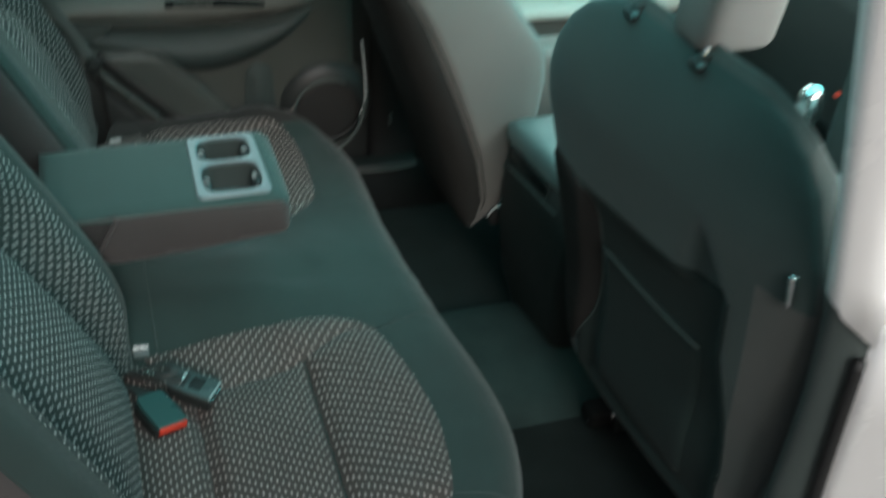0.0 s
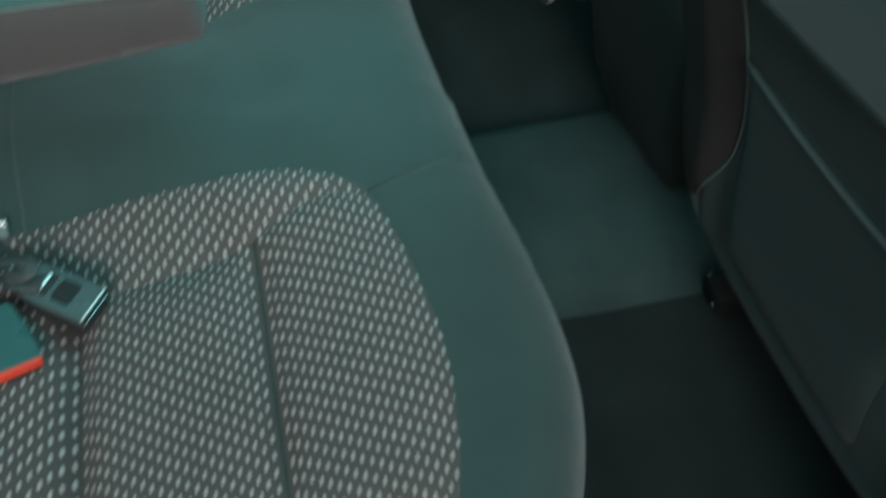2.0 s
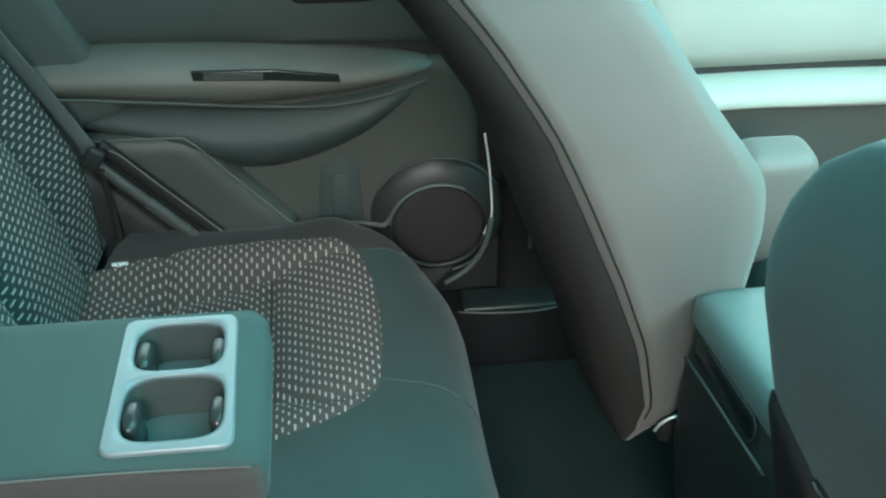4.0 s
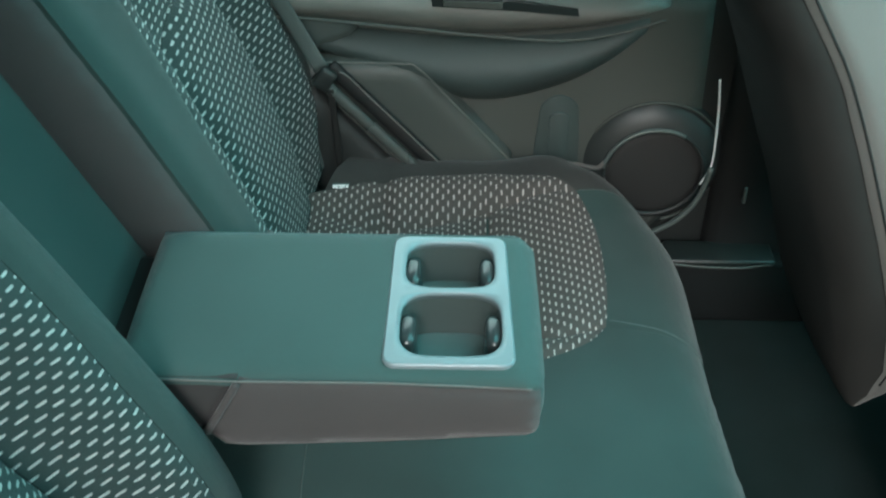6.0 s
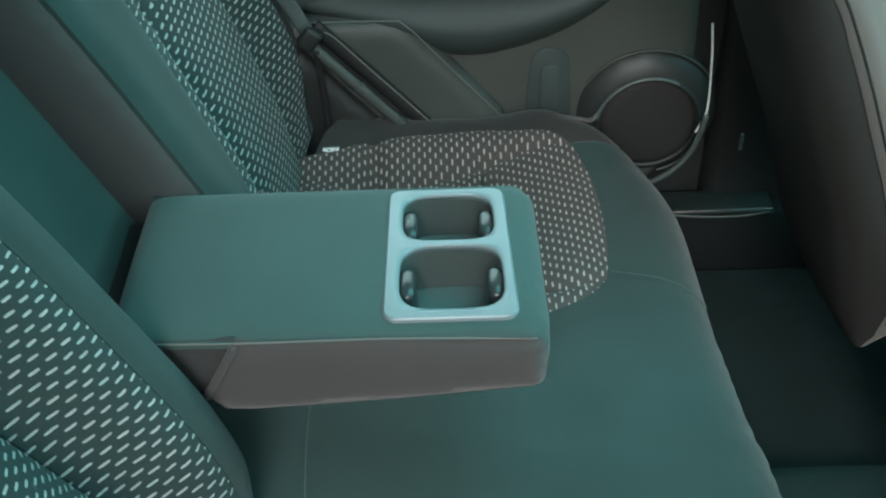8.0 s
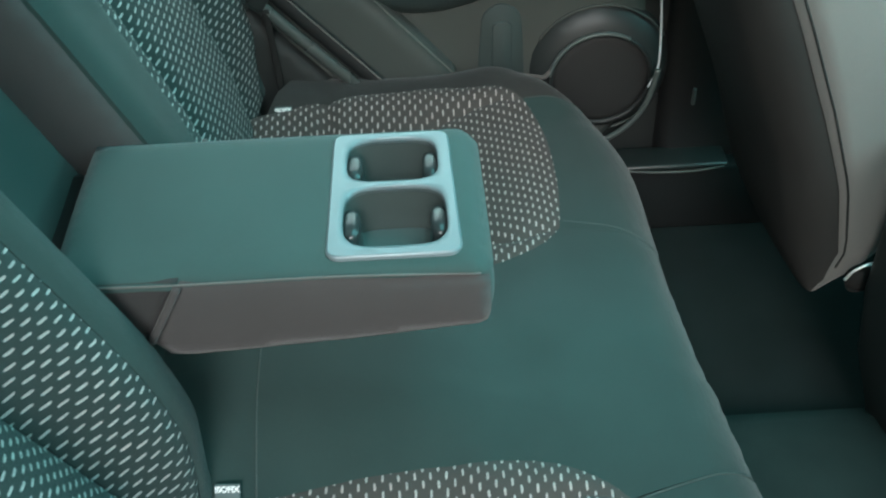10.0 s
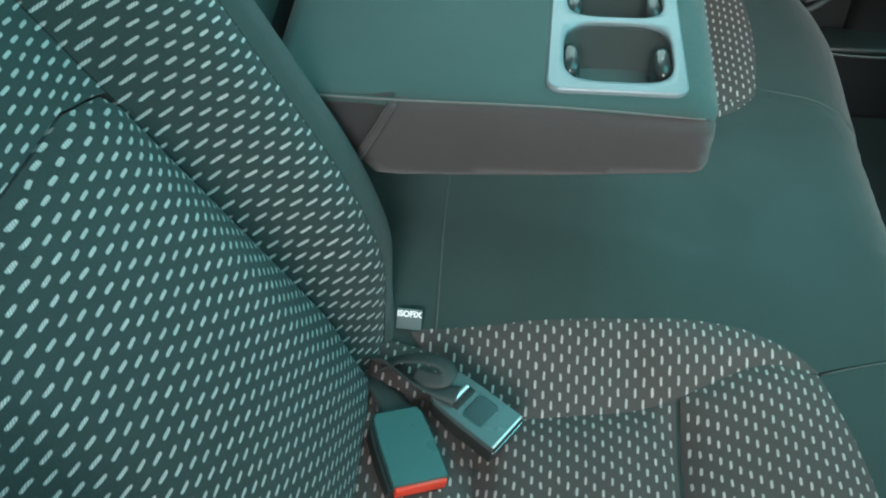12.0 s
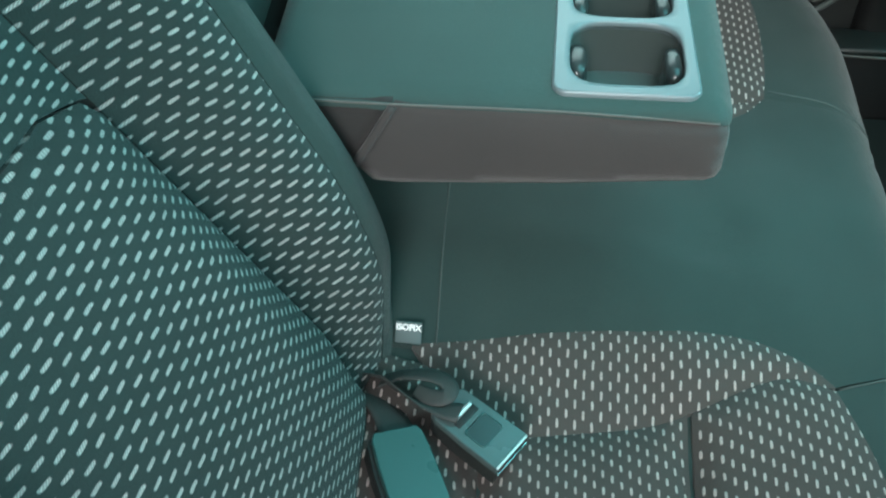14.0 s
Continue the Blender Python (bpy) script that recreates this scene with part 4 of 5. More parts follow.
def rear_face(rows, yc, skew=0.0, sunk=None, depth=0.009):
    zs = [r[0] for r in rows]

    def place(y, z, k):
        xr, T, hw, c = (lerp(z, zs, [r[i] for r in rows]) for i in (1, 2, 3, 4))
        return Vector((xr + rear_bow((y - yc) / hw, c, T) + twist(skew, z) * (yc - y) + dish(y, z, sunk, depth) - k, y, z))
    return place


def front_seat(rows, yc, label, side_mat, skew=0.0, sunk=None, rear_mat=None, depth=0.009, wrap_mat=None, rear_cols=(0, 96), rail_x=None, plain_above=9.0):
    ob = thing("front_seat", label, "car seat", group="front seats")
    fine = smooth_rows(rows, 10)
    back = part("seat_back", loft([seat_ring(r, yc, skew, sunk, depth) for r in fine]), side_mat, ob, "padded seat back")
    back.data.materials.append(rear_mat)
    back.data.materials.append(wrap_mat or side_mat)
    n = len(seat_ring(fine[0], yc))
    for f in back.data.polygons:
        k = f.index % n
        if f.index < n * (len(fine) - 1) and k < 96:
            f.material_index = 1 if rear_cols[0] <= k < rear_cols[1] or f.center.z > plain_above else 2
    x0 = rail_x or rows[0][1]
    part("seat_cushion", box((0.50, 0.48, 0.14), (x0 + 0.36, yc, 0.14), 0.04, seg=3), CLOTH, ob, "dark cloth seat cushion")
    for s in (-1, 1):
        part("seat_rail", box((0.52, 0.035, 0.05), (x0 + 0.34, yc + s * 0.18, FLOOR + 0.025), 0.004), BLACK, ob, "black steel seat rail")
        for dx in (0.14, 0.54):
            part("rail_leg", box((0.07, 0.03, 0.16), (x0 + dx, yc + s * 0.18, FLOOR + 0.11), 0.006), BLACK, ob)
        part("rail_bolt", tube([(x0 + 0.085, yc + s * 0.18, FLOOR + 0.03), (x0 + 0.076, yc + s * 0.18, FLOOR + 0.034)], 0.006, 10), CHROME, ob, "bright bolt")
    return ob, rear_face(fine, yc, skew, sunk, depth)


# the seat by the open door: height, rear x, thickness, half width, bow of the rear face
NEAR_ROWS = [(0.075, 0.905, 0.10, 0.230, 0.03), (0.11, 0.889, 0.15, 0.250, 0.035), (0.20, 0.878, 0.17, 0.272, 0.035), (0.30, 0.874, 0.175, 0.284, 0.04), (0.43, 0.852, 0.17, 0.292, 0.045), (0.53, 0.834, 0.15, 0.298, 0.04), (0.60, 0.820, 0.13, 0.302, 0.04), (0.65, 0.812, 0.11, 0.296, 0.04), (0.70, 0.813, 0.085, 0.282, 0.035), (0.745, 0.820, 0.06, 0.260, 0.03), (0.780, 0.831, 0.038, 0.225, 0.02), (0.801, 0.841, 0.022, 0.185, 0.012), (0.813, 0.850, 0.008, 0.14, 0.004)]
# the far front seat, leaning back, its rear padding wrapped round to the side
FAR_ROWS = [(0.125, 0.790, 0.04, 0.172, 0.02), (0.15, 0.772, 0.085, 0.178, 0.05), (0.20, 0.752, 0.135, 0.185, 0.078), (0.30, 0.720, 0.195, 0.19, 0.088), (0.40, 0.680, 0.245, 0.193, 0.090), (0.45, 0.660, 0.266, 0.194, 0.088), (0.51, 0.637, 0.277, 0.195, 0.085), (0.56, 0.616, 0.262, 0.195, 0.083), (0.61, 0.594, 0.246, 0.195, 0.080), (0.70, 0.534, 0.243, 0.192, 0.082), (0.78, 0.475, 0.235, 0.185, 0.080), (0.88, 0.43, 0.20, 0.165, 0.07), (0.93, 0.44, 0.14, 0.13, 0.05), (0.95, 0.47, 0.06, 0.09, 0.02)]
# the sunk panel of its back, under the padded upper part: y and height
SUNK = [(-0.205, 0.500), (-0.46, 0.522), (-0.505, 0.640), (-0.572, 0.532), (-0.568, 0.43), (-0.592, 0.33), (-0.610, 0.23), (-0.605, 0.08), (-0.20, 0.08)]
near_seat, on_near = front_seat(NEAR_ROWS, -0.382, "front seat in dark plain cloth with bright headrest posts", BOLSTER_LIT, 0.15, SUNK, UPPERCLOTH_LIT, 0.018, None, (22, 96), plain_above=0.60)
flap = curve_through([(-0.100, 0.497), (-0.15, 0.505), (-0.20, 0.495), (-0.228, 0.46), (-0.240, 0.40), (-0.238, 0.32), (-0.225, 0.24), (-0.195, 0.155), (-0.172, 0.128), (-0.150, 0.16), (-0.125, 0.25), (-0.108, 0.36), (-0.098, 0.44)])
part("back_panel", sheet([p for p in SUNK if p[1] < 0.6], lambda y, z, k: on_near(y, z, k + 0.0015), 0.011, 0.001, 0.008, 0.006, turn=True), BACKVINYL_SHADED, near_seat, "vinyl panel sunk into the seat back, darkened further for shade")
part("side_flap", sheet(flap, lambda y, z, k: on_near(y, z, k + 0.003), 0.010, 0.006, 0.008, 0.010, turn=True), SEATREAR, near_seat, "dark cloth flap folded round the side")
part("panel_seam", tube([on_near(y, z, 0.003) for y, z in curve_through([(-0.205, 0.497), (-0.231, 0.462), (-0.243, 0.40), (-0.241, 0.32), (-0.228, 0.24), (-0.198, 0.155)], False)], 0.0015, 6), SEAM, near_seat, "sewn edge of the back panel")
part("map_pocket", sheet(rounded(-0.515, -0.250, 0.115, 0.400, 0.02), lambda y, z, k: on_near(y, z, k + 0.004), 0.014, 0.004, 0.006, 0.008, turn=True), BACKVINYL_SHADED, near_seat, "cloth map pocket")
hem = [on_near(-0.3825 + 0.130 * t, 0.399 - 0.006 * (1 - t * t), 0.008) for t in np.linspace(-1, 1, 17)]
part("pocket_hem", tube(hem, 0.0022, 6), SEAM, near_seat, "hem of the map pocket")
for x, y, z in ((0.853, -0.408, 0.803), (0.834, -0.258, 0.805)):
    part("headrest_guide", box((0.034, 0.030, 0.014), (x, y, z), 0.005), BLACK, near_seat, "black plastic guide")
    part("guide_collar", tube([(x, y, z + 0.004), (x, y, z + 0.013)], 0.011, 14), BLACK, near_seat, "dark plastic collar")
    part("guide_button", box((0.010, 0.010, 0.006), (x - 0.012, y - 0.014, z + 0.004), 0.003), SATIN, near_seat, "satin release button")
part("headrest_post", tube([(0.853, -0.408, 0.772), (0.853, -0.407, 0.807), (0.860, -0.400, 0.857)], 0.0065, 12), CHROME, near_seat, "chromed steel post")
rings = []
for f, k in ((0.0, 0.80), (0.004, 0.92), (0.012, 0.98), (0.05, 1.0), (0.12, 1.0), (0.16, 0.97), (0.185, 0.85), (0.195, 0.6)):
    rings.append([(0.897 + 0.10 * f + 0.058 * k * math.copysign(abs(math.cos(t)) ** 0.45, math.cos(t)), -0.368 + 0.048 * k * math.copysign(abs(math.sin(t)) ** 0.45, math.sin(t)), 0.815 + f) for t in np.linspace(0, 2 * math.pi, 48, endpoint=False)])
part("headrest", loft(rings), SEATGREY, near_seat, "grey cloth headrest")
part("rail_cap", box((0.055, 0.050, 0.040), (0.965, -0.178, FLOOR + 0.022), 0.010, seg=3), SILLFOOT, near_seat, "black plastic rail cover")
for x, y, z in ((0.945, -0.158, 0.040), (0.9365, -0.196, 0.026)):
    part("rail_bolt", tube([(x, y, FLOOR + z - 0.002), (x - 0.003, y, FLOOR + z)], 0.0022, 10), CHROME, near_seat, "small bright bolt")
part("adjuster_clip", box((0.010, 0.010, 0.050), (0.870, -0.664, 0.630), 0.003, rot=(0, -8, 0)), CHROME, near_seat, "bright metal clip")

driver, on_far = front_seat(FAR_ROWS, 0.365, "reclined front seat with a pale grey side", LEATHER, rear_mat=SEATREAR, wrap_mat=WRAPCLOTH, rear_cols=(20, 76), rail_x=0.96)
edge = []
for z in np.linspace(0.17, 0.86, 30):
    xr, T, hw, c = (lerp(z, [r[0] for r in FAR_ROWS], [r[i] for r in FAR_ROWS]) for i in (1, 2, 3, 4))
    edge.append((xr + c + (T - c) * 0.01, 0.365 - hw - 0.0002, z + 0.0027))
part("piping", tube(edge, 0.0016, 6), SEATREAR, driver, "seam along the edge")
part("cushion_bolster", box((0.11, 0.085, 0.19), (1.085, 0.505, 0.275), 0.025, seg=4), LEATHER, driver, "pale grey side bolster of the cushion")
part("recliner_cover", box((0.034, 0.014, 0.038), (0.862, 0.186, 0.150), 0.012, seg=3), SEATREAR, driver, "dark plastic hinge cover")
# Highlight on the hinge cover, modelled as a bright metal arc.
part("recliner_highlight", tube(smooth3([(0.838, 0.176, 0.158), (0.845, 0.175, 0.172), (0.858, 0.175, 0.181), (0.872, 0.176, 0.183)]), 0.0019, 8), PALEMETAL, driver, "pale arc for the highlight on the hinge")

# ---------------------------------------------------------------- centre console and gear lever
def askew(x, y):
    """The console's rear end is cut at a slant."""
    return x + 0.13 * (0.183 - y) * (x < 1.2)


console = thing("centre_console", "dark plastic centre console with a padded cloth lid", "console")
rings = []
for z, x0, y0, y1 in ((FLOOR + 0.01, 0.915, -0.015, 0.172), (-0.045, 0.900, -0.025, 0.172), (0.05, 0.868, -0.060, 0.172), (0.16, 0.852, -0.080, 0.172), (0.25, 0.852, -0.090, 0.173), (0.358, 0.860, -0.095, 0.175)):
    rings.append([(askew(x, y), y, z) for x, y in rounded(x0, 1.34, y0, y1, 0.022)])
part("console_body", loft(rings), BLACK, console)
part("console_lid", sheet(rounded(0.853, 1.30, -0.100, 0.183, 0.022), lambda x, y, k: Vector((askew(x, y), y, 0.377 + k)), 0.012, 0.011, 0.008, 0.028), LIDVINYL, console, "padded vinyl lid")
part("console_slot", slab([(y, z) for y, z in rounded(0.012, 0.150, 0.308, 0.343, 0.008)], lambda y, z, k: Vector((askew(0.8535, y) - k, y, z)), 0.006, 0.002), GLOSS, console, "dark slot of the console")
part("console_ledge", tube([(askew(0.8520, y), y, z) for y, z in ((0.160, 0.296), (0.10, 0.298), (0.03, 0.299), (-0.03, 0.300))], 0.0022, 6, side=(1, 0, 0)), VINYL, console, "pale moulded ledge under the slot")
part("console_ledge", tube([(askew(0.8535, y), y, z) for y, z in ((0.150, 0.345), (0.012, 0.345), (0.004, 0.335), (0.004, 0.318), (0.010, 0.310))], 0.0014, 6, side=(1, 0, 0)), TRIM, console, "moulded rim of the slot")
part("console_front", box((0.55, 0.24, 0.40), (1.60, 0.03, 0.068), 0.03), BLACK, console)

gear = thing("gear_lever", "gear lever with a bright knob and dark boot", "gear lever")
rings = [[(1.435 + 0.02 * f + r * math.cos(t), 0.0 + r * math.sin(t), z) for t in np.linspace(0, 2 * math.pi, 20, endpoint=False)] for z, r, f in ((0.268, 0.078, 0), (0.295, 0.050, 0), (0.325, 0.026, 0), (0.36, 0.013, 0))]
part("boot", loft(rings), BLACK, gear, "dark leather boot")
rings = [[(1.435 + r * math.cos(t), r * math.sin(t), z) for t in np.linspace(0, 2 * math.pi, 24, endpoint=False)] for z, r in ((0.262, 0.10), (0.274, 0.10), (0.278, 0.085), (0.270, 0.078))]
part("boot_ring", loft(rings), SILVER, gear, "silver plastic ring")
part("shaft", tube([(1.435, 0, 0.34), (1.418, 0, 0.38), (1.408, 0, 0.40)], 0.010, 12), CHROME, gear)
rings = [[(1.398 + r * math.cos(t), r * math.sin(t), z) for t in np.linspace(0, 2 * math.pi, 20, endpoint=False)] for z, r in ((0.385, 0.014), (0.41, 0.020), (0.45, 0.025), (0.48, 0.025), (0.492, 0.018), (0.496, 0.006))]
part("knob", loft(rings), CHROME, gear, "bright metal knob")

dash = thing("dashboard", "dark dashboard with a red warning button", "dashboard")
part("dash_body", box((0.36, 1.28, 0.34), (1.72, 0, 0.46), 0.06, seg=4), DARKTRIM, dash)
part("centre_console_panel", box((0.20, 0.25, 0.34), (1.637, -0.035, 0.42), 0.02, seg=3), CLOTH, dash, "dark teal centre panel")
part("warning_button", box((0.008, 0.011, 0.010), (1.535, 0.086, 0.415), 0.003), RED, dash, "red warning button")

# ---------------------------------------------------------------- far rear door
DY = 0.655
door = thing("rear_door", "closed rear door trimmed in dark plastic and vinyl", "car door")


def on_door(x, z, k):
    return Vector((x, DY - k, z))


part("door_shell", box((0.86, 0.05, 0.80), (0.38, DY + 0.035, 0.24), 0.015), DARKTRIM, door)
part("upper_panel", sheet([(-0.05, 0.50), (0.70, 0.48), (0.715, 0.60), (0.70, 0.645), (-0.05, 0.66)], on_door, 0.02, 0.018, 0.03, 0.02, turn=False), VINYL, door, "dark vinyl upper panel")
part("door_armrest", sheet(curve_through([(-0.02, 0.490), (0.15, 0.503), (0.30, 0.498), (0.45, 0.483), (0.56, 0.468), (0.608, 0.450), (0.575, 0.432), (0.48, 0.412), (0.36, 0.402), (0.25, 0.405), (0.12, 0.418), (-0.02, 0.43)]), on_door, 0.012, 0.062, 0.022, 0.02), REST, door, "padded pale grey vinyl armrest")
part("door_pocket", sheet(curve_through([(-0.02, 0.428), (0.12, 0.416), (0.25, 0.403), (0.36, 0.400), (0.48, 0.410), (0.572, 0.430), (0.60, 0.438), (0.575, 0.400), (0.526, 0.354), (0.470, 0.320), (0.402, 0.296), (0.345, 0.288), (0.29, 0.295), (0.23, 0.317), (0.16, 0.345), (0.08, 0.372), (-0.02, 0.40)]), on_door, 0.012, 0.052, 0.032, 0.02), PILLARTRIM, door, "dark moulded panel under the armrest")
# Thin tube added for the highlight line along the armrest's lower lip.
lip = [(x, DY - 0.052 - 0.008 * step01(0.0, 0.25, x) * (1 - step01(0.45, 0.60, x)), z) for x, z in curve_through([(0.02, 0.448), (0.12, 0.444), (0.25, 0.434), (0.34, 0.425), (0.45, 0.420), (0.53, 0.430), (0.592, 0.448)], False)]
part("armrest_lip_highlight", tube(lip, 0.0024, 8), TRIM, door, "thin tube for the highlight along the armrest's lower lip")
part("lower_panel", sheet([(0.02, 0.02), (0.60, 0.02), (0.645, 0.08), (0.672, 0.16), (0.678, 0.22), (0.668, 0.46), (0.02, 0.44)], on_door, 0.016, 0.006, 0.02, 0.02), TRIM, door, "brownish grey plastic lower panel")
part("switch_bezel", slab([(0.268, 0.482), (0.38, 0.479), (0.468, 0.466), (0.470, 0.457), (0.38, 0.464), (0.27, 0.469)], lambda x, z, k: Vector((x, DY - 0.0625 - k, z)), 0.006, 0.001), GLOSS, door, "glossy black switch panel", smooth=False)
part("window_switch", slab([(0.285, 0.479), (0.365, 0.477), (0.365, 0.468), (0.285, 0.471)], lambda x, z, k: Vector((x, DY - 0.066 - k, z)), 0.004, 0.001), TRIM, door, smooth=False)
pull = part("handle_cup", slab(rounded(0.405, 0.53, 0.555, 0.622, 0.018), lambda x, z, k: Vector((x, DY - 0.020 - k, z)), 0.01, 0.003), BLACK, door, "recessed cup of the handle")
part("door_handle", slab(rounded(0.418, 0.512, 0.568, 0.612, 0.014), lambda x, z, k: Vector((x, DY - 0.030 - k, z)), 0.008, 0.003), CHROME, pull, "chrome inside handle")


def ring_arc(cx, cz, r, y, a0, a1, w, n=30):
    return tube([(cx + r * math.cos(radians(a0 + (a1 - a0) * k / n)), y, cz + r * math.sin(radians(a0 + (a1 - a0) * k / n))) for k in range(n + 1)], w, 8)


SX, SZ = 0.611, 0.178
speaker = part("speaker", sheet([(SX + 0.112 * math.cos(2 * math.pi * k / 40), SZ + 0.006 + 0.112 * math.sin(2 * math.pi * k / 40)) for k in range(40)], on_door, 0.012, 0.030, 0.02, 0.01), SPEAKERTRIM, door, "round loudspeaker in a dark moulded surround")
part("speaker_ring", ring_arc(SX, SZ, 0.077, DY - 0.029, 0, 360, 0.004, 48), DARKTRIM, speaker, "dark plastic ring")
# Highlight on the ring's upper arc, put in as paler vinyl.
part("speaker_ring", ring_arc(SX, SZ, 0.079, DY - 0.031, 60, 172, 0.0034, 24), VINYL, speaker, "paler upper arc for the ring's highlight")
part("speaker_grille", sheet([(SX + 0.074 * math.cos(2 * math.pi * k / 36), SZ + 0.074 * math.sin(2 * math.pi * k / 36)) for k in range(36)], lambda x, z, k: Vector((x, DY - 0.028 - k, z)), 0.010, 0.006, 0.03, 0.005), GRILLE, speaker, "black mesh grille")
# Paler tube carries the highlight along the surround's upper rim.
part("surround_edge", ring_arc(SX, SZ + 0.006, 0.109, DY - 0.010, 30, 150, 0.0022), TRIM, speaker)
part("surround_edge", ring_arc(SX, SZ, 0.090, DY - 0.030, 285, 325, 0.002), TRIM, speaker)
part("pocket_ledge", tube(smooth3([(0.47, DY - 0.012, 0.186), (0.505, DY - 0.018, 0.183), (0.524, DY - 0.028, 0.186), (0.533, DY - 0.031, 0.198)]), 0.0035, 8), LEATHER, door, "pale ledge of the door pocket")
# Rim coloured paler than the lower panel to carry its highlight.
part("door_rim", tube(smooth3([(0.690, 0.595, 0.21), (0.680, 0.60, 0.15), (0.655, 0.605, 0.105), (0.62, 0.61, 0.075)]), 0.0045, 8), VINYL, door, "grey moulded rim of the door")
# Flat plates; the shade of the recess is put into their darker colour.
rec = part("bottle_recess", slab(curve_through([(0.430, 0.15), (0.430, 0.26), (0.437, 0.29), (0.460, 0.302), (0.484, 0.29), (0.491, 0.26), (0.491, 0.15)], n=3), lambda x, z, k: Vector((x, DY - 0.009 - k, z)), 0.004, 0.002), PILLARTRIM, door, "moulded bottle recess, a darker plate for its shade")
part("recess_back", slab(rounded(0.446, 0.477, 0.16, 0.275, 0.012), lambda x, z, k: Vector((x, DY - 0.0135 - k, z)), 0.003, 0.003), PILLARTRIM, rec)
part("door_edge_strip", tube(smooth3([(0.672, 0.575, 0.372), (0.682, 0.585, 0.31), (0.690, 0.595, 0.23), (0.688, 0.60, 0.20), (0.680, 0.603, 0.175)]), 0.0018, 8), PRINT, door, "bright edge strip of the door")
part("window_sill", box((0.90, 0.07, 0.03), (0.36, DY + 0.01, 0.655), 0.01), DARKTRIM, door)
pane = part("pane", box((0.90, 0.004, 0.50), (0.36, DY + 0.03, 0.92), 0.0), GLASS, door, "tinted window glass", smooth=False)
pane.visible_shadow = False

# trim behind the door, over the wheel arch, with the belt
arch = thing("wheel_arch_trim", "grey plastic wheel arch trim beside the rear seat", "trim")
part("arch_panel", sheet([(-0.08, 0.36), (0.10, 0.369), (0.222, 0.369), (0.248, 0.363), (0.264, 0.348), (0.328, 0.277), (0.392, 0.200), (0.36, 0.17), (-0.08, 0.17)], lambda x, z, k: Vector((x, 0.625 - k, z)), 0.014, 0.012, 0.008, 0.03), ARCH, arch, "dark grey plastic panel")
part("arch_rib", tube(smooth3([(0.106, 0.592, 0.363), (0.135, 0.590, 0.330), (0.184, 0.590, 0.276), (0.231, 0.592, 0.223), (0.269, 0.594, 0.180)]), 0.009, 12), RIB, arch, "raised glossy plastic rib")
# Solid black strip in place of the shade inside the gap.
part("arch_gap_shade", tube(smooth3([(0.124, 0.603, 0.372), (0.178, 0.603, 0.312), (0.228, 0.604, 0.256), (0.288, 0.605, 0.188)]), 0.012, 10, 0.5, side=(0.74, 0, 0.67)), RUBBER, arch, "black strip for the shade in the gap beside the rib")
part("arch_groove", tube(smooth3([(0.138, 0.598, 0.364), (0.152, 0.597, 0.356), (0.188, 0.596, 0.316), (0.238, 0.597, 0.260), (0.298, 0.598, 0.192)]), 0.0012, 8), LEATHER, arch, "thin pale moulded line")
part("arch_edge", tube(smooth3([(0.10, 0.606, 0.375), (0.222, 0.606, 0.374), (0.251, 0.606, 0.366), (0.308, 0.607, 0.302), (0.395, 0.609, 0.202)]), 0.0015, 8), REST, arch, "thin pale edge of the arch panel")
part("arch_lower", sheet([(0.05, 0.30), (0.10, 0.335), (0.23, 0.185), (0.20, 0.15), (0.05, 0.15)], lambda x, z, k: Vector((x, 0.596 - k, z)), 0.014, 0.006, 0.01, 0.03), DARKTRIM, arch)
part("pillar_trim", box((0.30, 0.06, 0.80), (-0.12, 0.655, 0.72), 0.02, rot=(0, -22, 0)), VINYL, arch, "dark pillar trim")

belt = thing("seat_belt", "dark seat belt hanging beside the far backrest", "seat belt")
part("webbing", tube(smooth3([(-0.115, 0.600, 0.80), (-0.012, 0.600, 0.615), (0.060, 0.595, 0.48), (0.116, 0.585, 0.374)]), 0.011, 10, 0.1, side=(1, 0, 0.5)), BELT, belt)
part("anchor", box((0.026, 0.014, 0.034), (0.119, 0.582, 0.362), 0.006, rot=(0, 35, 0), seg=3), BLACK, belt, "dark plastic belt anchor")
part("webbing_tail", tube(smooth3([(0.126, 0.582, 0.345), (0.130, 0.582, 0.28), (0.134, 0.580, 0.19)]), 0.005, 10, 0.12, side=(1, 0, 0.2)), SEATREAR, belt, "thin dark tail of the belt")

# sill, pillar and front door on the far side
sill = thing("door_sill", "dark plastic sill plate under the far doors", "sill")
part("sill_plate", box((0.175, 0.055, 0.012), (0.735, 0.616, 0.029), 0.005, seg=3), SILLPLATE, sill, "glossy dark step plate")
part("sill_edge", tube(smooth3([(0.640, 0.589, 0.030), (0.70, 0.586, 0.025), (0.77, 0.586, 0.024), (0.815, 0.590, 0.029)]), 0.0020, 8), TRIM, sill, "pale lower edge")
part("sill_body", box((0.60, 0.08, 0.13), (0.79, 0.645, FLOOR + 0.062), 0.01), SILLFOOT, sill)
pillar = thing("door_pillar", "dark trim of the far door pillar", "pillar")
part("pillar_trim", box((0.17, 0.06, 1.32), (0.80, 0.665, 0.60), 0.02), RUBBER, pillar)
part("pillar_clip", box((0.006, 0.006, 0.03), (0.762, 0.631, 0.135), 0.002), VINYL, pillar, "small grey clip")

fdoor = thing("front_door", "far front door with a pale grey panel", "car door")
part("door_shell", box((1.05, 0.05, 0.80), (1.42, DY + 0.035, 0.24), 0.015), DARKTRIM, fdoor)
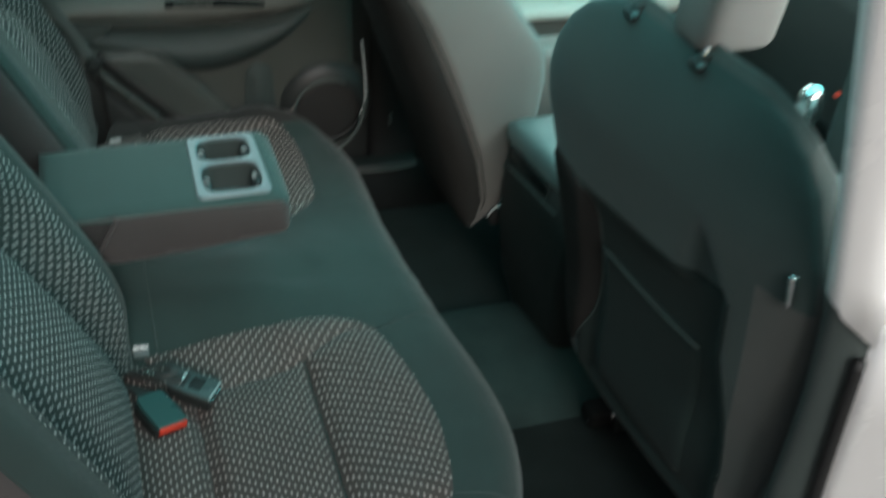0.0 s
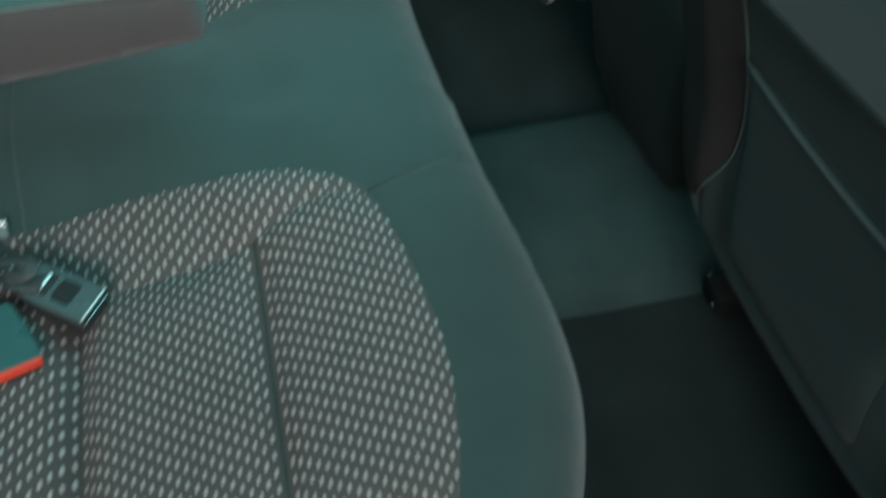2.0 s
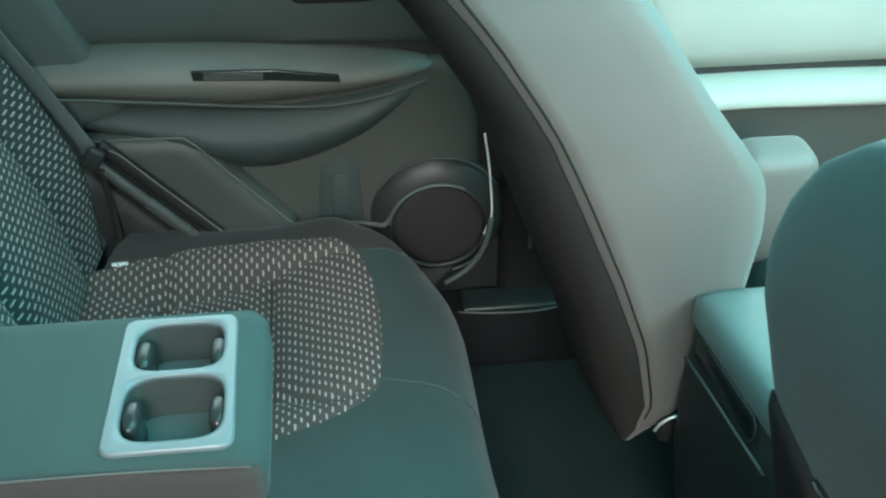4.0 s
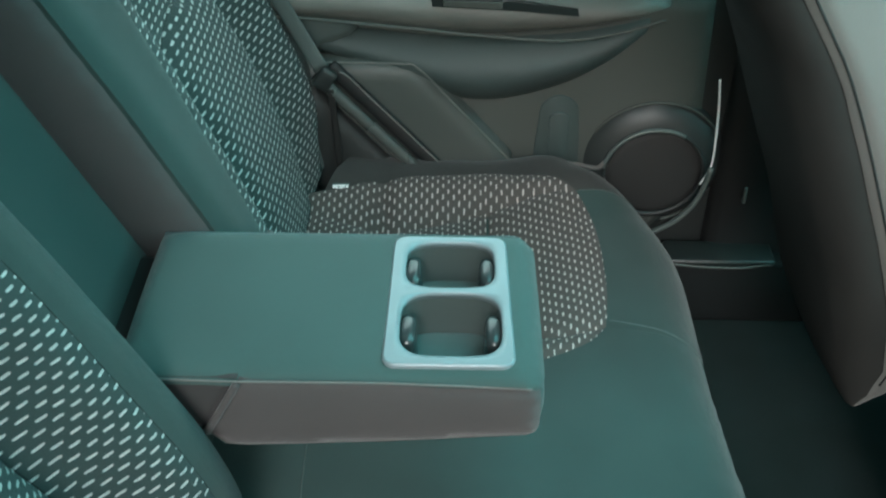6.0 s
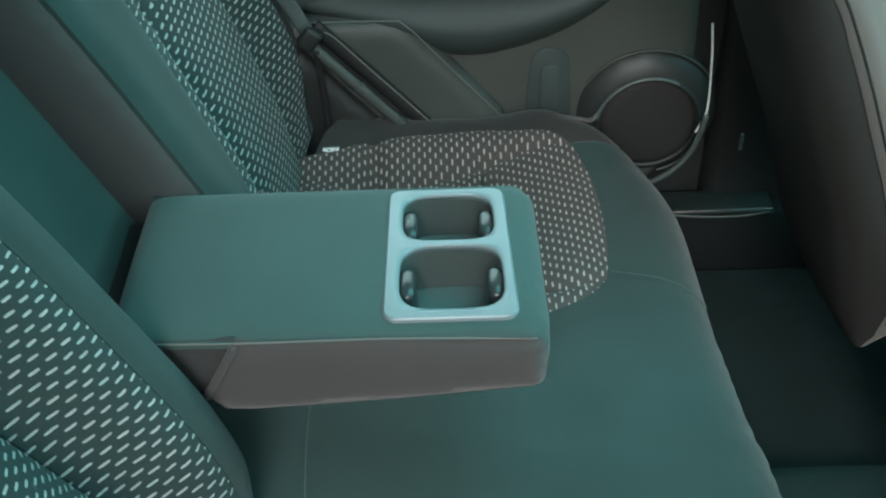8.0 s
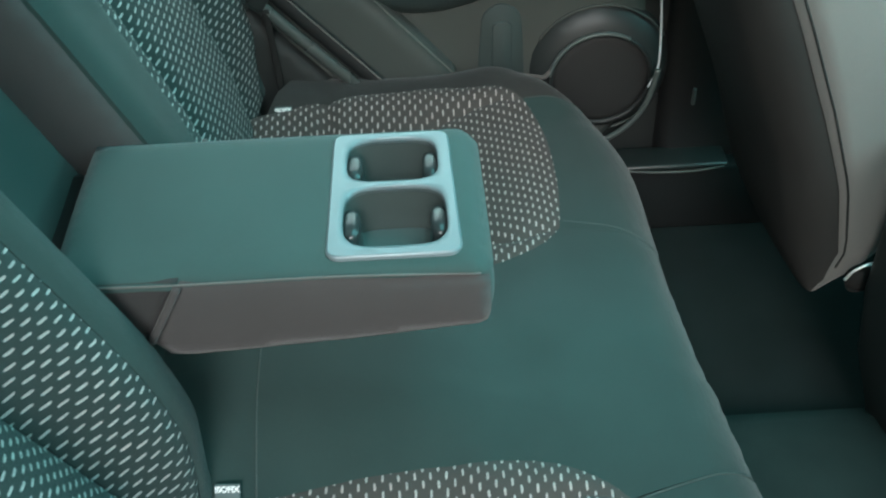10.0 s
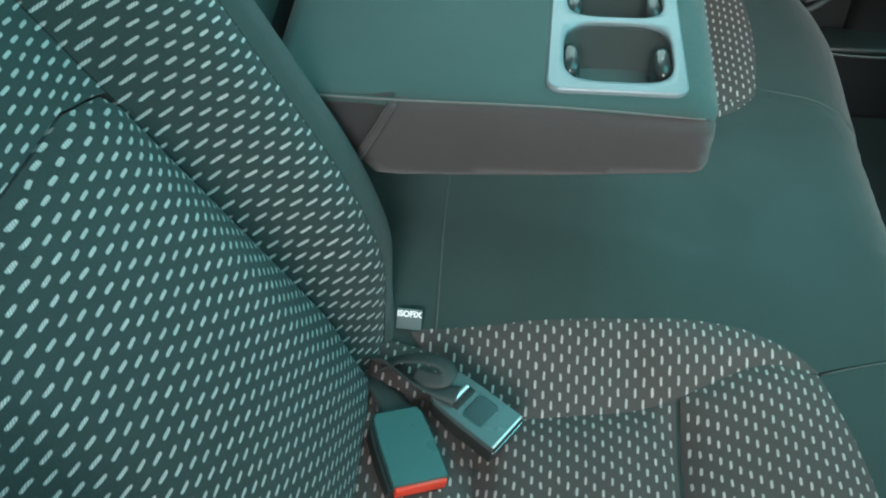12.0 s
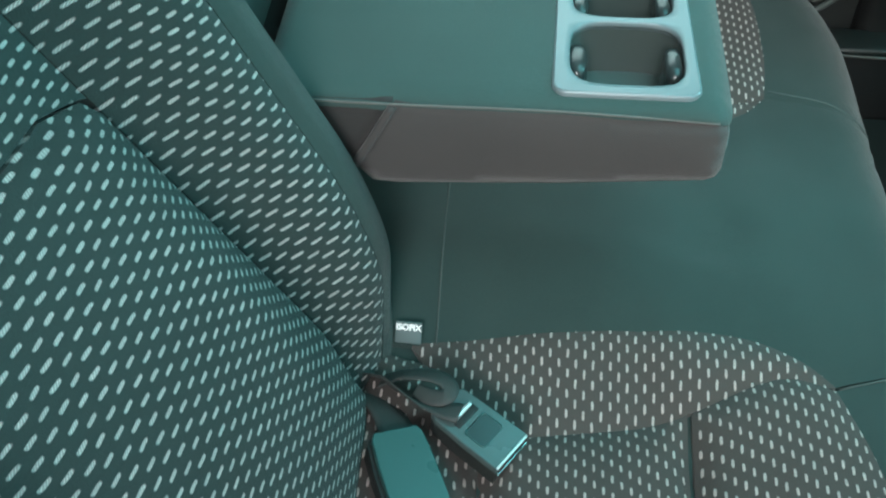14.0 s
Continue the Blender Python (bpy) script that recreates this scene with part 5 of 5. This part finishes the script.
part("upper_panel", sheet([(0.90, 0.42), (1.9, 0.42), (1.9, 0.65), (0.90, 0.65)], on_door, 0.03, 0.012, 0.02, 0.02), DOORPALE, fdoor, "pale grey upper panel")
part("door_armrest", sheet(curve_through([(0.92, 0.395), (1.1, 0.405), (1.35, 0.40), (1.5, 0.385), (1.5, 0.35), (1.3, 0.345), (1.1, 0.35), (0.92, 0.35)]), on_door, 0.016, 0.07, 0.02, 0.02), DOORPALE, fdoor, "pale grey armrest")
part("lower_panel", sheet([(0.90, 0.02), (1.9, 0.02), (1.9, 0.40), (0.90, 0.40)], on_door, 0.03, 0.008, 0.02, 0.02), TRIM, fdoor)
pane2 = part("pane", box((0.95, 0.004, 0.50), (1.42, DY + 0.03, 0.92), 0.0), GLASS, fdoor, "tinted window glass", smooth=False)
pane2.visible_shadow = False

# ---------------------------------------------------------------- body side at the open door
post = thing("door_post", "white painted door pillar with black trim below", "pillar")
part("painted_pillar", slab([(0.775, 1.30), (0.788, 1.04), (0.836, 0.83), (0.866, 0.708), (0.876, 0.662), (0.890, 0.640), (0.950, 0.586), (0.966, 0.586), (0.99, 0.64), (0.975, 0.80), (0.95, 1.30)], lambda x, z, k: Vector((x, -0.705 + k, z)), 0.035, 0.012), WHITE, post, "white painted steel")
part("pillar_trim", slab([(0.83, 1.25), (0.865, 0.74), (0.884, 0.64), (0.899, 0.50), (0.903, 0.31), (0.91, -0.15), (1.02, -0.15), (1.026, 0.26), (1.031, 0.487), (1.01, 0.60), (0.98, 1.25)], lambda x, z, k: Vector((x, -0.7055 + k, z)), 0.025, 0.006), PILLARTRIM, post, "dark grey plastic pillar trim")
part("door_seal", tube(smooth3([(0.930, -0.744, 0.575), (0.942, -0.744, 0.42), (0.954, -0.744, 0.27), (0.968, -0.744, 0.0)]), 0.008, 8), RUBBER, post, "black rubber seal")
nfd = thing("front_door", "white painted outer skin of the closed front door", "car door")
part("door_skin", slab([(0.948, 0.625), (0.959, 0.49), (0.971, 0.33), (0.983, 0.15), (0.988, -0.30), (2.0, -0.30), (2.0, 0.625)], lambda x, z, k: Vector((x, -0.706 + k, z)), 0.05, 0.012), WHITE, nfd, "white painted steel")
nsill = thing("door_sill", "dark plastic sill plate under the open door", "sill")
part("sill_plate", box((0.75, 0.12, 0.04), (0.75, -0.665, -0.06), 0.012, seg=3), DARKTRIM, nsill)
part("sill_body", box((1.9, 0.10, 0.26), (0.75, -0.70, -0.21), 0.02), WHITE, nsill, "white painted sill")
